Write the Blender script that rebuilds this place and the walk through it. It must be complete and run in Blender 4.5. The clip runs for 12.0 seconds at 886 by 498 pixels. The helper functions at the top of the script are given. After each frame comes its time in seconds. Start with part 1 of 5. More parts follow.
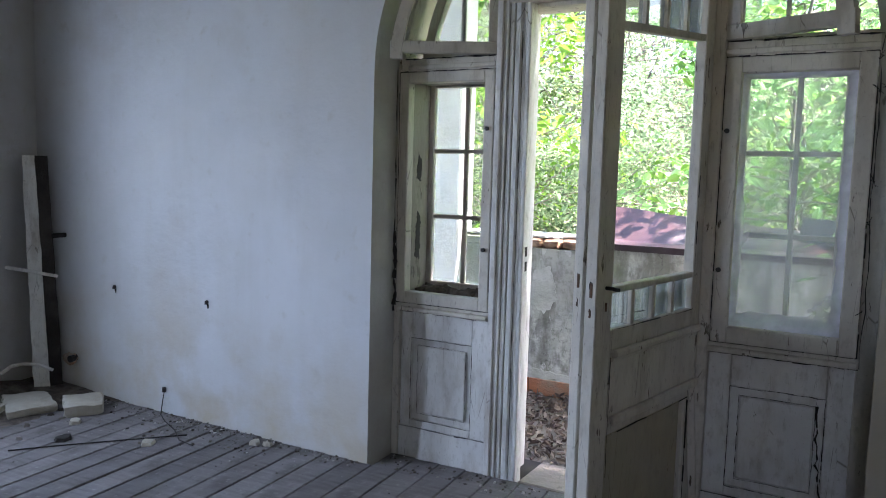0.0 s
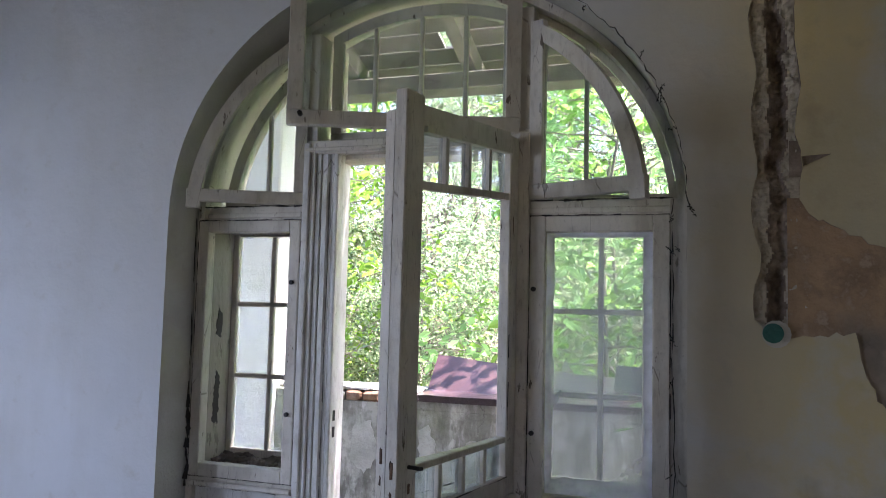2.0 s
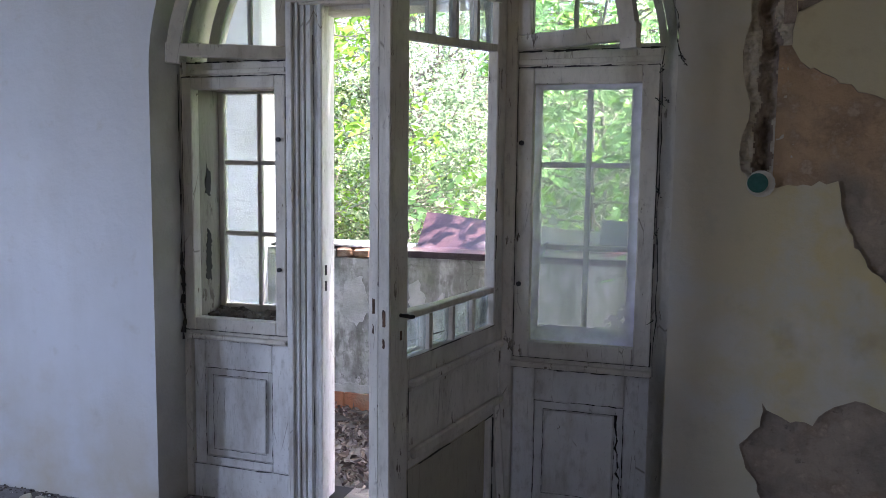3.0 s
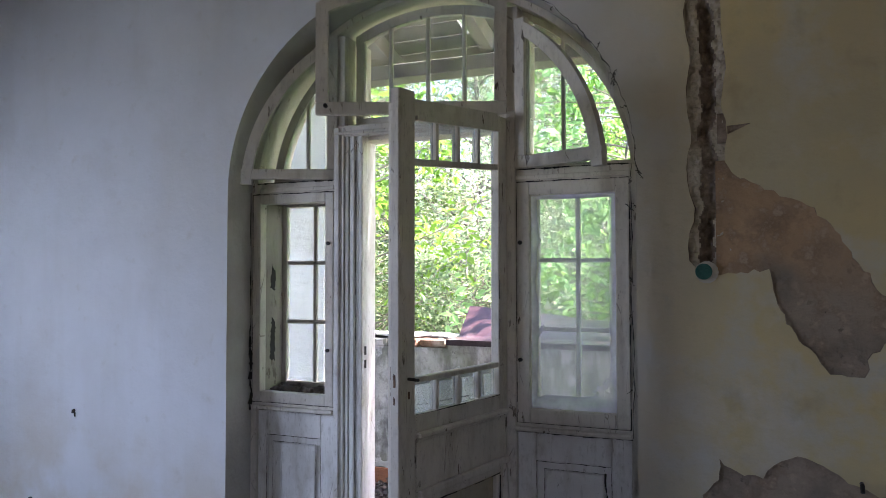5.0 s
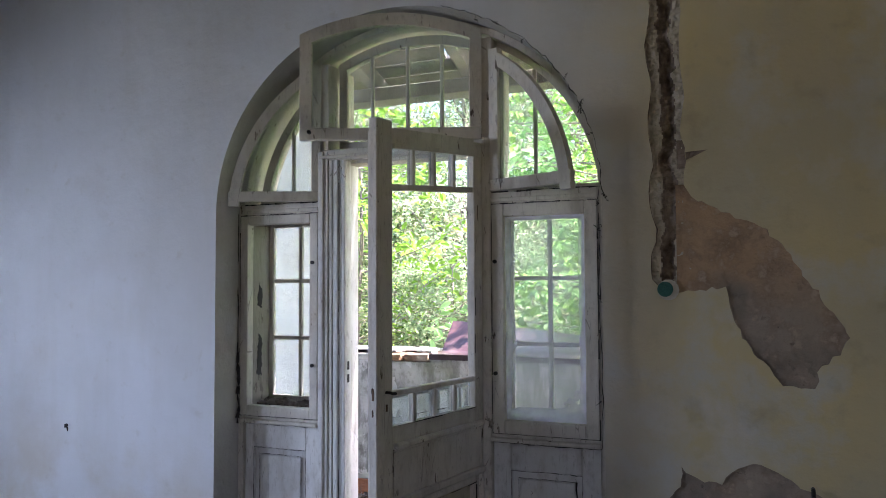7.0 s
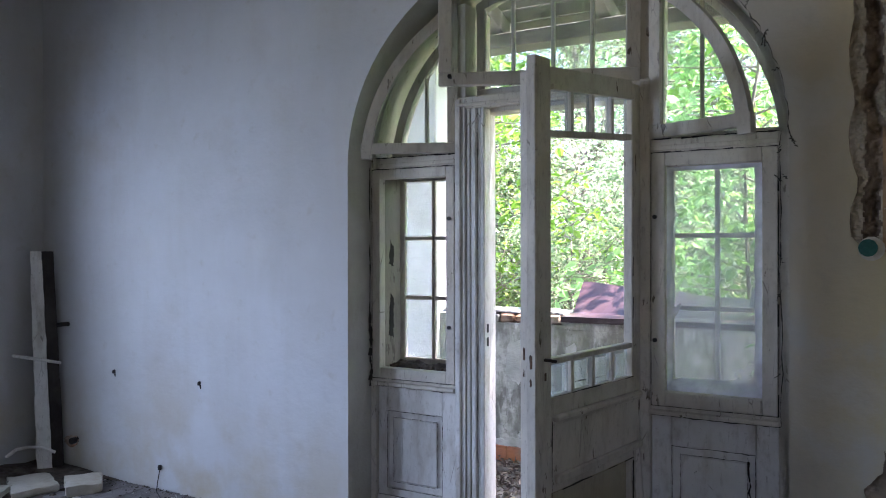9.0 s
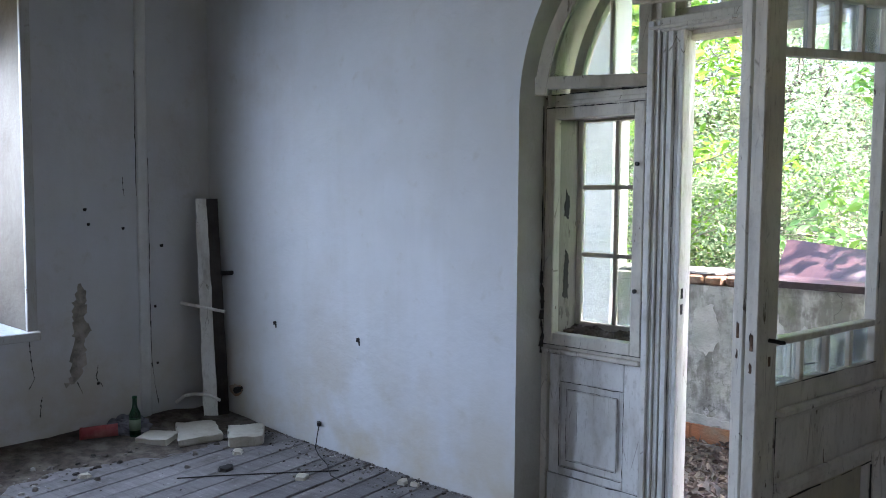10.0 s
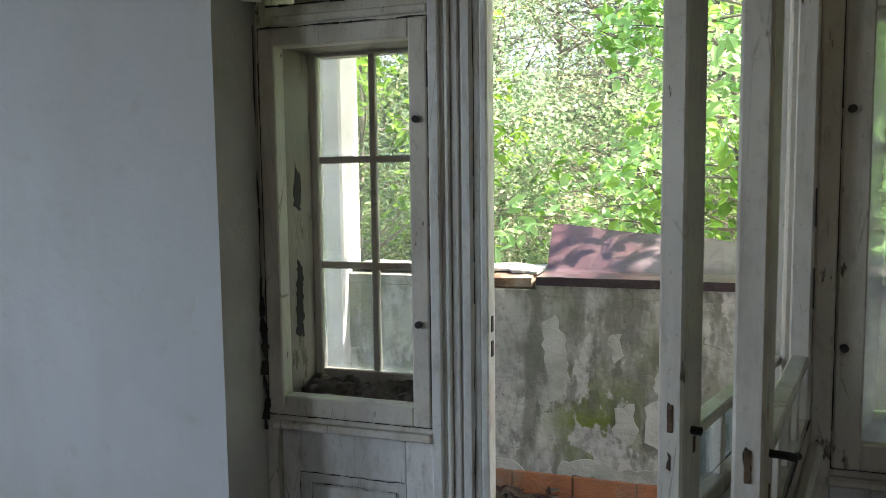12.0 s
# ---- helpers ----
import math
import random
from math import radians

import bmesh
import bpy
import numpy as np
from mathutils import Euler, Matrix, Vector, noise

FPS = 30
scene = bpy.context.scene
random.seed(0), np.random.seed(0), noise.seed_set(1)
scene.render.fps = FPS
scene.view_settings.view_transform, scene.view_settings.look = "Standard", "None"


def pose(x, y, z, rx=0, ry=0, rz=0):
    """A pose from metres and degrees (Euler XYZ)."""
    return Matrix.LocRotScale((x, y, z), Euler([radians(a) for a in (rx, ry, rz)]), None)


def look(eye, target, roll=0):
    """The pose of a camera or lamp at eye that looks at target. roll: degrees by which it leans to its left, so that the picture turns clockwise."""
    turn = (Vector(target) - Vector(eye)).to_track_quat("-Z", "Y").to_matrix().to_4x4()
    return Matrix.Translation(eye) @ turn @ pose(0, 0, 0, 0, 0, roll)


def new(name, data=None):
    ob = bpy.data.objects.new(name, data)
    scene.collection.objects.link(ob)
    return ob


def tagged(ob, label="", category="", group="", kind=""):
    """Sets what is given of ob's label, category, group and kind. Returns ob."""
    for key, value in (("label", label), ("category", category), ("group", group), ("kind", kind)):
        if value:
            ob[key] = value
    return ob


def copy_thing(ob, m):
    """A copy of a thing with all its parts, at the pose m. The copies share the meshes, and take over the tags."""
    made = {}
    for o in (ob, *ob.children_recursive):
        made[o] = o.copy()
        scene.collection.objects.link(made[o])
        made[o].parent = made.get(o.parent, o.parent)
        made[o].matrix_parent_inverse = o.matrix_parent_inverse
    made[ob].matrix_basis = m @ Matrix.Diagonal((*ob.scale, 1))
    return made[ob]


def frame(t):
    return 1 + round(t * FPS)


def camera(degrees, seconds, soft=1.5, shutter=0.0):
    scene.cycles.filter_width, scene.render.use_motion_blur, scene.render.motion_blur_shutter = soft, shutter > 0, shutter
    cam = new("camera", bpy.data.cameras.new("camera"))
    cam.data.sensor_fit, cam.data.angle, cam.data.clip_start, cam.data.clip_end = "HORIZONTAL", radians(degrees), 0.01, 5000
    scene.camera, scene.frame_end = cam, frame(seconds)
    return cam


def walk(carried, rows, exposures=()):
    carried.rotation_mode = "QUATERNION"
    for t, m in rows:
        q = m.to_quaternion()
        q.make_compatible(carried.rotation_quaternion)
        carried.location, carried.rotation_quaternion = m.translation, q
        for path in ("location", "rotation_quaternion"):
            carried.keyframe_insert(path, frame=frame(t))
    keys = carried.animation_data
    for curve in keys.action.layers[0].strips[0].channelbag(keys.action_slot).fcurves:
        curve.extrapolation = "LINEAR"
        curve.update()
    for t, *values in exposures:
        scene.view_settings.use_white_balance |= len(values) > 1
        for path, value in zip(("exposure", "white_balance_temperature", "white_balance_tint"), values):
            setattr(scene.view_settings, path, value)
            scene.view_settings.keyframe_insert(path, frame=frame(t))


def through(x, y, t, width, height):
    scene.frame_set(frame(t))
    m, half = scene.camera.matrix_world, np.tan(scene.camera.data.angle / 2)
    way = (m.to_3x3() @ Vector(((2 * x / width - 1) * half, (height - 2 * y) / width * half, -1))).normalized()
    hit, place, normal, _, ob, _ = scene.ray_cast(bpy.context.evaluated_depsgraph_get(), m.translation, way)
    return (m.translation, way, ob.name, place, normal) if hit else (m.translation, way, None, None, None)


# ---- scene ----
cam = camera(59.1, 12.0, soft=0.8, shutter=0.12)
PATH = [
    (0, (1.128, -3.097, 1.445), (0.137, -1.37, 1.253), 1.6),
    (0.5, (1.078, -2.946, 1.52), (0.131, -1.186, 1.461), 0.8),
    (1, (1.13, -2.884, 1.55), (0.252, -1.09, 1.662), 1.4),
    (1.5, (1.169, -2.858, 1.542), (0.451, -1.008, 1.793), 1.6),
    (2, (1.164, -2.836, 1.555), (0.532, -0.945, 1.711), 1.4),
    (2.5, (1.175, -2.839, 1.535), (0.563, -0.939, 1.408), 1.0),
    (3, (1.164, -2.851, 1.53), (0.57, -0.952, 1.333), 0.7),
    (3.5, (1.24, -2.854, 1.55), (0.552, -0.976, 1.571), 0.0),
    (3.7, (1.296, -2.911, 1.514), (0.506, -1.075, 1.574), -0.1),
    (5.5, (1.801, -3.473, 1.494), (1.0, -1.642, 1.564), 0.0),
    (6, (1.852, -3.514, 1.497), (1.059, -1.68, 1.595), 0.2),
    (6.5, (1.838, -3.537, 1.508), (1.057, -1.699, 1.616), -0.2),
    (8.3, (1.735, -3.43, 1.541), (0.933, -1.598, 1.581), -0.8),
    (8.5, (1.671, -3.428, 1.544), (0.8, -1.628, 1.584), -0.3),
    (9, (1.466, -3.352, 1.511), (0.468, -1.62, 1.506), -0.1),
    (9.5, (1.307, -3.203, 1.483), (0.17, -1.562, 1.368), 0.1),
    (10, (1.132, -2.985, 1.502), (-0.194, -1.493, 1.372), 0.4),
    (10.5, (0.928, -2.812, 1.477), (-0.406, -1.334, 1.287), 1.2),
    (11, (0.659, -2.524, 1.489), (-0.366, -0.817, 1.299), 1.0),
    (11.5, (0.442, -2.15, 1.484), (-0.325, -0.315, 1.269), -0.4),
    (11.8, (0.345, -1.955, 1.513), (-0.378, -0.100, 1.332), -0.3),
    (12, (0.228, -1.826, 1.50), (-0.42, 0.057, 1.318), -0.7),
]
EXPOSURES = [  # seconds, stops, kelvin, tint
    (0.0, 3.17, 6100, 24),
    (1.0, 2.85, 6450, 25),
    (1.5, 2.88, 6450, 27),
    (2.5, 3.13, 5880, 32),
    (3.5, 3.03, 6100, 30),
    (5.5, 3.14, 6150, 30),
    (6.5, 3.14, 6150, 30),
    (8.5, 3.13, 6000, 29),
    (9.5, 3.20, 5850, 26),
    (10.5, 3.28, 6300, 21),
    (11.0, 3.03, 6450, 20),
    (11.5, 2.88, 6650, 18),
    (12.0, 2.58, 6700, 17),
]
walk(cam, [(t, look(eye, target, roll)) for t, eye, target, roll in PATH], EXPOSURES)

# ---- world, sun, window light and added lamps ----
world = bpy.data.worlds.new("sky")
scene.world = world
world.use_nodes = True
wn = world.node_tree.nodes
sky = wn.new("ShaderNodeTexSky")
sky.sky_type = "NISHITA"
sky.sun_disc = False
sky.sun_elevation, sky.sun_rotation = radians(52), radians(78)
sky.air_density, sky.dust_density = 1.0, 3.0
wn["Background"].inputs["Strength"].default_value = 0.15
world.node_tree.links.new(sky.outputs["Color"], wn["Background"].inputs["Color"])

sun = bpy.data.lights.new("sun", "SUN")
sun.energy, sun.angle, sun.color = 5.0, radians(0.6), (1.0, 0.95, 0.85)
SUN_FROM = Vector((math.sin(radians(78)) * math.cos(radians(52)), math.cos(radians(78)) * math.cos(radians(52)), math.sin(radians(52))))
new("sun", sun).matrix_world = look(tuple(SUN_FROM * 30), (0, 0, 0))


def area_lamp(name, eye, target, w, h, power, color):
    lamp = bpy.data.lights.new(name, "AREA")
    lamp.shape, lamp.size, lamp.size_y, lamp.energy, lamp.color = "RECTANGLE", w, h, power, color
    lamp.spread = radians(125)
    new(name, lamp).matrix_world = look(eye, target)


# daylight in the west window; rear west and south lamps added in unseen openings
area_lamp("sky_light_west", (-4.15, -1.78, 1.80), (-2.8, -0.3, 0.75), 0.74, 1.2, 4.6, (0.665, 0.845, 0.985))
area_lamp("sky_light_west_rear", (-4.28, -3.35, 1.60), (-1.6, -0.9, -0.85), 0.9, 1.2, 8.4, (0.665, 0.845, 0.985))
area_lamp("sky_light_south", (2.6, -6.2, 1.75), (-1.0, 0, 0.4), 1.2, 1.7, 0.34, (1.0, 0.84, 0.60))


# ---- materials ----
def material(name, base, rough=0.8, metal=0.0):
    m = bpy.data.materials.new(name)
    m.use_nodes = True
    b = m.node_tree.nodes["Principled BSDF"]
    b.inputs["Base Color"].default_value = (*base, 1)
    b.inputs["Roughness"].default_value = rough
    b.inputs["Metallic"].default_value = metal
    return m


def node(m, kind, **inputs):
    n = m.node_tree.nodes.new(kind)
    for k, v in inputs.items():
        n.inputs[k].default_value = v
    return n


def wire(m, a, b):
    m.node_tree.links.new(a, b)


def place(m, scale=(1, 1, 1), local=True):
    """Texture coordinates in metres."""
    tc = m.node_tree.nodes.new("ShaderNodeTexCoord")
    mp = m.node_tree.nodes.new("ShaderNodeMapping")
    mp.inputs["Scale"].default_value = scale
    wire(m, tc.outputs["Object"], mp.inputs["Vector"])
    return mp.outputs["Vector"]


def noise_fac(m, vec, scale, lo, hi, detail=6.0, rough=0.6):
    n = node(m, "ShaderNodeTexNoise", Scale=scale, Detail=detail, Roughness=rough)
    wire(m, vec, n.inputs["Vector"])
    r = node(m, "ShaderNodeMapRange", **{"From Min": lo, "From Max": hi})
    wire(m, n.outputs["Fac"], r.inputs["Value"])
    return r.outputs["Result"]


def mix(m, fac, a, b):
    n = m.node_tree.nodes.new("ShaderNodeMix")
    n.data_type = "RGBA"
    for sock, v in ((n.inputs[0], fac), (n.inputs[6], a), (n.inputs[7], b)):
        if isinstance(v, tuple):
            sock.default_value = (*v, 1)
        elif isinstance(v, (int, float)):
            sock.default_value = v
        else:
            wire(m, v, sock)
    return n.outputs[2]


def times(m, a, b, op="MULTIPLY"):
    n = m.node_tree.nodes.new("ShaderNodeMath")
    n.operation = op
    n.use_clamp = True
    for sock, v in ((n.inputs[0], a), (n.inputs[1], b)):
        if isinstance(v, (int, float)):
            sock.default_value = v
        else:
            wire(m, v, sock)
    return n.outputs[0]


def finish(m, color, height=None, strength=0.3, distance=0.01, rough=None):
    b = m.node_tree.nodes["Principled BSDF"]
    if color is not None:
        wire(m, color, b.inputs["Base Color"])
    if height is not None:
        bump = node(m, "ShaderNodeBump", Strength=strength, Distance=distance)
        wire(m, height, bump.inputs["Height"])
        wire(m, bump.outputs["Normal"], b.inputs["Normal"])
    if rough is not None:
        wire(m, rough, b.inputs["Roughness"])
    return m


def wall_paint(name="old_wall_paint", grime=0.48):
    m = material(name, (0.6, 0.6, 0.58), 0.85)
    v = place(m)
    geo = m.node_tree.nodes.new("ShaderNodeNewGeometry")
    sep = m.node_tree.nodes.new("ShaderNodeSeparateXYZ")
    wire(m, geo.outputs["Position"], sep.inputs[0])
    # ochre stains beyond the arch, also toned darker for the dimmer light there
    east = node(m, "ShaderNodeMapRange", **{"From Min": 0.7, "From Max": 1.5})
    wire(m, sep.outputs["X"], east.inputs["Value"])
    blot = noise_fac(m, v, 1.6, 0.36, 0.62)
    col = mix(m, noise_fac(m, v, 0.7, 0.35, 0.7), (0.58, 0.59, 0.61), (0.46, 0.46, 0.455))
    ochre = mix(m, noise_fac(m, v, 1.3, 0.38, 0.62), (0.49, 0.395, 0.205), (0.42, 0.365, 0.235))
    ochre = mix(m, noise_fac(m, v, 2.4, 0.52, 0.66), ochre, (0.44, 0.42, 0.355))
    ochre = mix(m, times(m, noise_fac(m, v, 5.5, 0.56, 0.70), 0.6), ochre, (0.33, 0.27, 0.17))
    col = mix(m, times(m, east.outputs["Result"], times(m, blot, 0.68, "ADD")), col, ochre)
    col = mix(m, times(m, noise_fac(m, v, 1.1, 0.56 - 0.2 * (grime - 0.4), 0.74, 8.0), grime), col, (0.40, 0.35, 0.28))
    # damp near the floor, with an uneven upper line
    low = node(m, "ShaderNodeMapRange", **{"From Min": 0.75, "From Max": 0.05})
    wire(m, sep.outputs["Z"], low.inputs["Value"])
    damp = times(m, low.outputs["Result"], noise_fac(m, v, 2.2, 0.40, 0.62))
    col = mix(m, times(m, damp, 0.75), col, (0.45, 0.39, 0.28))
    col = mix(m, times(m, noise_fac(m, v, 9.0, 0.60, 0.72), 0.35), col, (0.40, 0.37, 0.31))
    col = mix(m, times(m, noise_fac(m, v, 26.0, 0.75, 0.77), 0.35), col, (0.25, 0.22, 0.19))
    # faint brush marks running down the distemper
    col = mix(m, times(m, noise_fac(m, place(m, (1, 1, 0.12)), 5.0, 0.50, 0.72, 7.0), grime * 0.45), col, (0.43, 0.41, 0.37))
    return finish(m, col, noise_fac(m, v, 8.0, 0.2, 0.8, 9.0), 0.30, 0.02)


def rough_plaster(name, a, b, c, scale=6.0):
    m = material(name, a, 0.95)
    v = place(m)
    col = mix(m, noise_fac(m, v, scale, 0.35, 0.65), a, b)
    col = mix(m, noise_fac(m, v, scale * 0.4, 0.48, 0.66), col, c)
    return finish(m, col, noise_fac(m, v, scale * 6, 0.2, 0.8, 9.0), 0.6, 0.012)


def old_white_wood(name="peeling_white_paint", white=(0.62, 0.58, 0.51), amount=0.635):
    m = material(name, white, 0.55)
    v = place(m, (1, 1, 0.3))
    flat = place(m)
    col = mix(m, noise_fac(m, flat, 3.0, 0.35, 0.7), white, tuple(0.80 * c for c in white))
    col = mix(m, times(m, noise_fac(m, v, 9.0, 0.50, 0.70), 0.6), col, (0.34, 0.29, 0.23))
    col = mix(m, times(m, noise_fac(m, place(m, (1, 1, 0.5)), 30.0, 0.54, 0.72, 5.0), 0.35), col, (0.22, 0.185, 0.145))
    col = mix(m, times(m, noise_fac(m, flat, 75.0, 0.62, 0.72, 4.0), 0.40), col, (0.22, 0.19, 0.15))
    chips = noise_fac(m, v, 30.0, amount, amount + 0.02, 8.0)
    zone = noise_fac(m, flat, 4.5, 0.46, 0.57)
    bare = times(m, chips, zone)
    col = mix(m, bare, col, (0.10, 0.075, 0.055))
    hair = node(m, "ShaderNodeTexVoronoi", Scale=16.0)
    hair.feature = "DISTANCE_TO_EDGE"
    wire(m, place(m, (1, 1, 0.12)), hair.inputs["Vector"])
    thin = node(m, "ShaderNodeMapRange", **{"From Min": 0.0, "From Max": 0.012, "To Min": 1.0, "To Max": 0.0})
    wire(m, hair.outputs["Distance"], thin.inputs["Value"])
    col = mix(m, times(m, times(m, thin.outputs["Result"], noise_fac(m, flat, 7.0, 0.5, 0.6)), 0.8), col, (0.14, 0.11, 0.085))
    height = times(m, noise_fac(m, v, 24.0, 0.3, 0.7), bare, "SUBTRACT")
    return finish(m, col, height, 0.4, 0.006)


def wood(name, a, b, grain=(1.0, 14.0, 14.0), rough=0.8):
    m = material(name, a, rough)
    v = place(m, grain)
    info = m.node_tree.nodes.new("ShaderNodeObjectInfo")
    col = mix(m, noise_fac(m, v, 3.0, 0.3, 0.7), a, b)
    dust = noise_fac(m, place(m), 2.6, 0.40, 0.66)
    col = mix(m, times(m, dust, 0.5), col, (0.25, 0.24, 0.245))
    col = mix(m, times(m, noise_fac(m, place(m, (1, 0.5, 1)), 4.0, 0.48, 0.62, 9.0), 0.7), col, (0.07, 0.06, 0.055))
    col = mix(m, times(m, noise_fac(m, place(m), 30.0, 0.60, 0.70), 0.5), col, (0.38, 0.37, 0.36))
    tone = node(m, "ShaderNodeMapRange", **{"To Min": 0.72, "To Max": 1.15})
    wire(m, info.outputs["Random"], tone.inputs["Value"])
    hsv = m.node_tree.nodes.new("ShaderNodeHueSaturation")
    wire(m, col, hsv.inputs["Color"])
    wire(m, tone.outputs["Result"], hsv.inputs["Value"])
    return finish(m, hsv.outputs["Color"], noise_fac(m, v, 7.0, 0.2, 0.8), 0.5, 0.006)


def leaf_material(name, dark, light, yellow, through=0.5):
    m = material(name, light, 0.5)
    geo = m.node_tree.nodes.new("ShaderNodeNewGeometry")
    ramp = m.node_tree.nodes.new("ShaderNodeValToRGB")
    e = ramp.color_ramp.elements
    e[0].position, e[0].color = 0.0, (*dark, 1)
    e[1].position, e[1].color = 1.0, (*yellow, 1)
    e.new(0.55).color = (*light, 1)
    wire(m, geo.outputs["Random Per Island"], ramp.inputs["Fac"])
    info = m.node_tree.nodes.new("ShaderNodeObjectInfo")
    hsv = m.node_tree.nodes.new("ShaderNodeHueSaturation")
    wire(m, ramp.outputs["Color"], hsv.inputs["Color"])
    for name_, lo, hi in (("Hue", 0.485, 0.515), ("Saturation", 0.98, 0.6), ("Value", 0.75, 1.35)):
        r = node(m, "ShaderNodeMapRange", **{"To Min": lo, "To Max": hi})
        wire(m, info.outputs["Random"], r.inputs["Value"])
        wire(m, r.outputs["Result"], hsv.inputs[name_])
    b = m.node_tree.nodes["Principled BSDF"]
    wire(m, hsv.outputs["Color"], b.inputs["Base Color"])
    tr = m.node_tree.nodes.new("ShaderNodeBsdfTranslucent")
    wire(m, hsv.outputs["Color"], tr.inputs["Color"])
    mx = node(m, "ShaderNodeMixShader", Fac=through)
    wire(m, b.outputs[0], mx.inputs[1])
    wire(m, tr.outputs[0], mx.inputs[2])
    wire(m, mx.outputs[0], m.node_tree.nodes["Material Output"].inputs["Surface"])
    return m


def glass_material(name, dust, dust_color=(0.7, 0.78, 0.85), ior=1.45, front=0.2, edge=0.0):
    """Clear pane with a film of dust over it."""
    m = bpy.data.materials.new(name)
    m.use_nodes = True
    nt = m.node_tree
    nt.nodes.remove(nt.nodes["Principled BSDF"])
    out = nt.nodes["Material Output"]
    clear = node(m, "ShaderNodeBsdfTransparent", Color=(0.96, 0.98, 0.97, 1))
    shine = node(m, "ShaderNodeBsdfGlossy", Roughness=0.03)
    fres = node(m, "ShaderNodeFresnel", IOR=1.45)
    a = nt.nodes.new("ShaderNodeMixShader")
    wire(m, fres.outputs[0], a.inputs[0])
    wire(m, clear.outputs[0], a.inputs[1])
    wire(m, shine.outputs[0], a.inputs[2])
    fres.inputs["IOR"].default_value = ior
    film = node(m, "ShaderNodeBsdfTranslucent", Color=(*dust_color, 1))
    film2 = node(m, "ShaderNodeBsdfDiffuse", Color=(*dust_color, 1))
    f = node(m, "ShaderNodeMixShader", Fac=front)
    wire(m, film.outputs[0], f.inputs[1])
    wire(m, film2.outputs[0], f.inputs[2])
    b = nt.nodes.new("ShaderNodeMixShader")
    v = place(m)
    fac = times(m, noise_fac(m, v, 5.0, 0.1, 0.8), dust)
    if edge:  # dust lies thicker along the putty
        sep = nt.nodes.new("ShaderNodeSeparateXYZ")
        wire(m, nt.nodes.new("ShaderNodeTexCoord").outputs["Generated"], sep.inputs[0])
        near = 0.0
        for axis, lo, hi in (("X", 0.09, 0.0), ("X", 0.91, 1.0), ("Z", 0.07, 0.0), ("Z", 0.975, 1.0)):
            r = node(m, "ShaderNodeMapRange", **{"From Min": lo, "From Max": hi})
            wire(m, sep.outputs[axis], r.inputs["Value"])
            near = times(m, r.outputs["Result"], near, "MAXIMUM")
        thick = times(m, times(m, near, noise_fac(m, v, 14.0, 0.0, 0.60)), edge)
        fac = times(m, fac, thick, "ADD")
    wire(m, fac, b.inputs[0])
    wire(m, a.outputs[0], b.inputs[1])
    wire(m, f.outputs[0], b.inputs[2])
    wire(m, b.outputs[0], out.inputs["Surface"])
    return m


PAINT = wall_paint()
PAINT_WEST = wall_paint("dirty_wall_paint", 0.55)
CORE = rough_plaster("bare_clay_plaster", (0.40, 0.26, 0.15), (0.30, 0.20, 0.12), (0.34, 0.25, 0.17), 5.0)


def clay_layers():
    """Orange clay above, a grey-brown older coat with dark specks lower down."""
    m = CORE
    v = place(m)
    b = m.node_tree.nodes["Principled BSDF"]
    col = b.inputs["Base Color"].links[0].from_socket
    sep = m.node_tree.nodes.new("ShaderNodeSeparateXYZ")
    wire(m, v, sep.inputs[0])
    wob = node(m, "ShaderNodeTexNoise", Scale=4.0, Detail=6.0)
    wire(m, v, wob.inputs["Vector"])
    s = m.node_tree.nodes.new("ShaderNodeMath")
    s.operation = "MULTIPLY_ADD"
    s.inputs[1].default_value = 0.55
    wire(m, wob.outputs["Fac"], s.inputs[0])
    wire(m, sep.outputs["Z"], s.inputs[2])
    low = node(m, "ShaderNodeMapRange", **{"From Min": 1.80, "From Max": 1.70})
    wire(m, s.outputs[0], low.inputs["Value"])
    col = mix(m, times(m, low.outputs["Result"], 0.75), col, (0.27, 0.225, 0.175))
    col = mix(m, times(m, noise_fac(m, v, 8.0, 0.48, 0.62, 9.0), 0.75), col, (0.19, 0.125, 0.08))
    col = mix(m, times(m, times(m, noise_fac(m, v, 30.0, 0.60, 0.66), noise_fac(m, v, 5.0, 0.45, 0.6)), low.outputs["Result"]), col, (0.08, 0.06, 0.045))
    col = mix(m, times(m, noise_fac(m, v, 16.0, 0.55, 0.66, 8.0), 0.55), col, (0.47, 0.36, 0.26))
    col = mix(m, times(m, times(m, noise_fac(m, v, 3.2, 0.46, 0.60, 9.0), low.outputs["Result"]), 0.7), col, (0.15, 0.125, 0.10))
    wire(m, col, b.inputs["Base Color"])


clay_layers()
SKIN = rough_plaster("torn_plaster_skin", (0.46, 0.40, 0.31), (0.36, 0.30, 0.22), (0.50, 0.46, 0.39), 9.0)
REVEAL = rough_plaster("grimy_shaded_reveal_plaster", (0.44, 0.43, 0.40), (0.36, 0.345, 0.31), (0.31, 0.28, 0.23), 2.5)
CHASE = rough_plaster("gouged_plaster", (0.25, 0.19, 0.14), (0.13, 0.095, 0.07), (0.35, 0.28, 0.22), 15.0)
WHITE = old_white_wood()
FLOORWOOD = wood("dusty_floor_wood", (0.11, 0.10, 0.10), (0.20, 0.185, 0.185))
GAP = material("gap_dirt_and_shade", (0.03, 0.027, 0.025), 0.95)
DIRT = rough_plaster("dirt_and_dust", (0.115, 0.09, 0.07), (0.05, 0.04, 0.032), (0.19, 0.16, 0.13), 20.0)
GLASS = glass_material("thin_old_glass", 0.06)
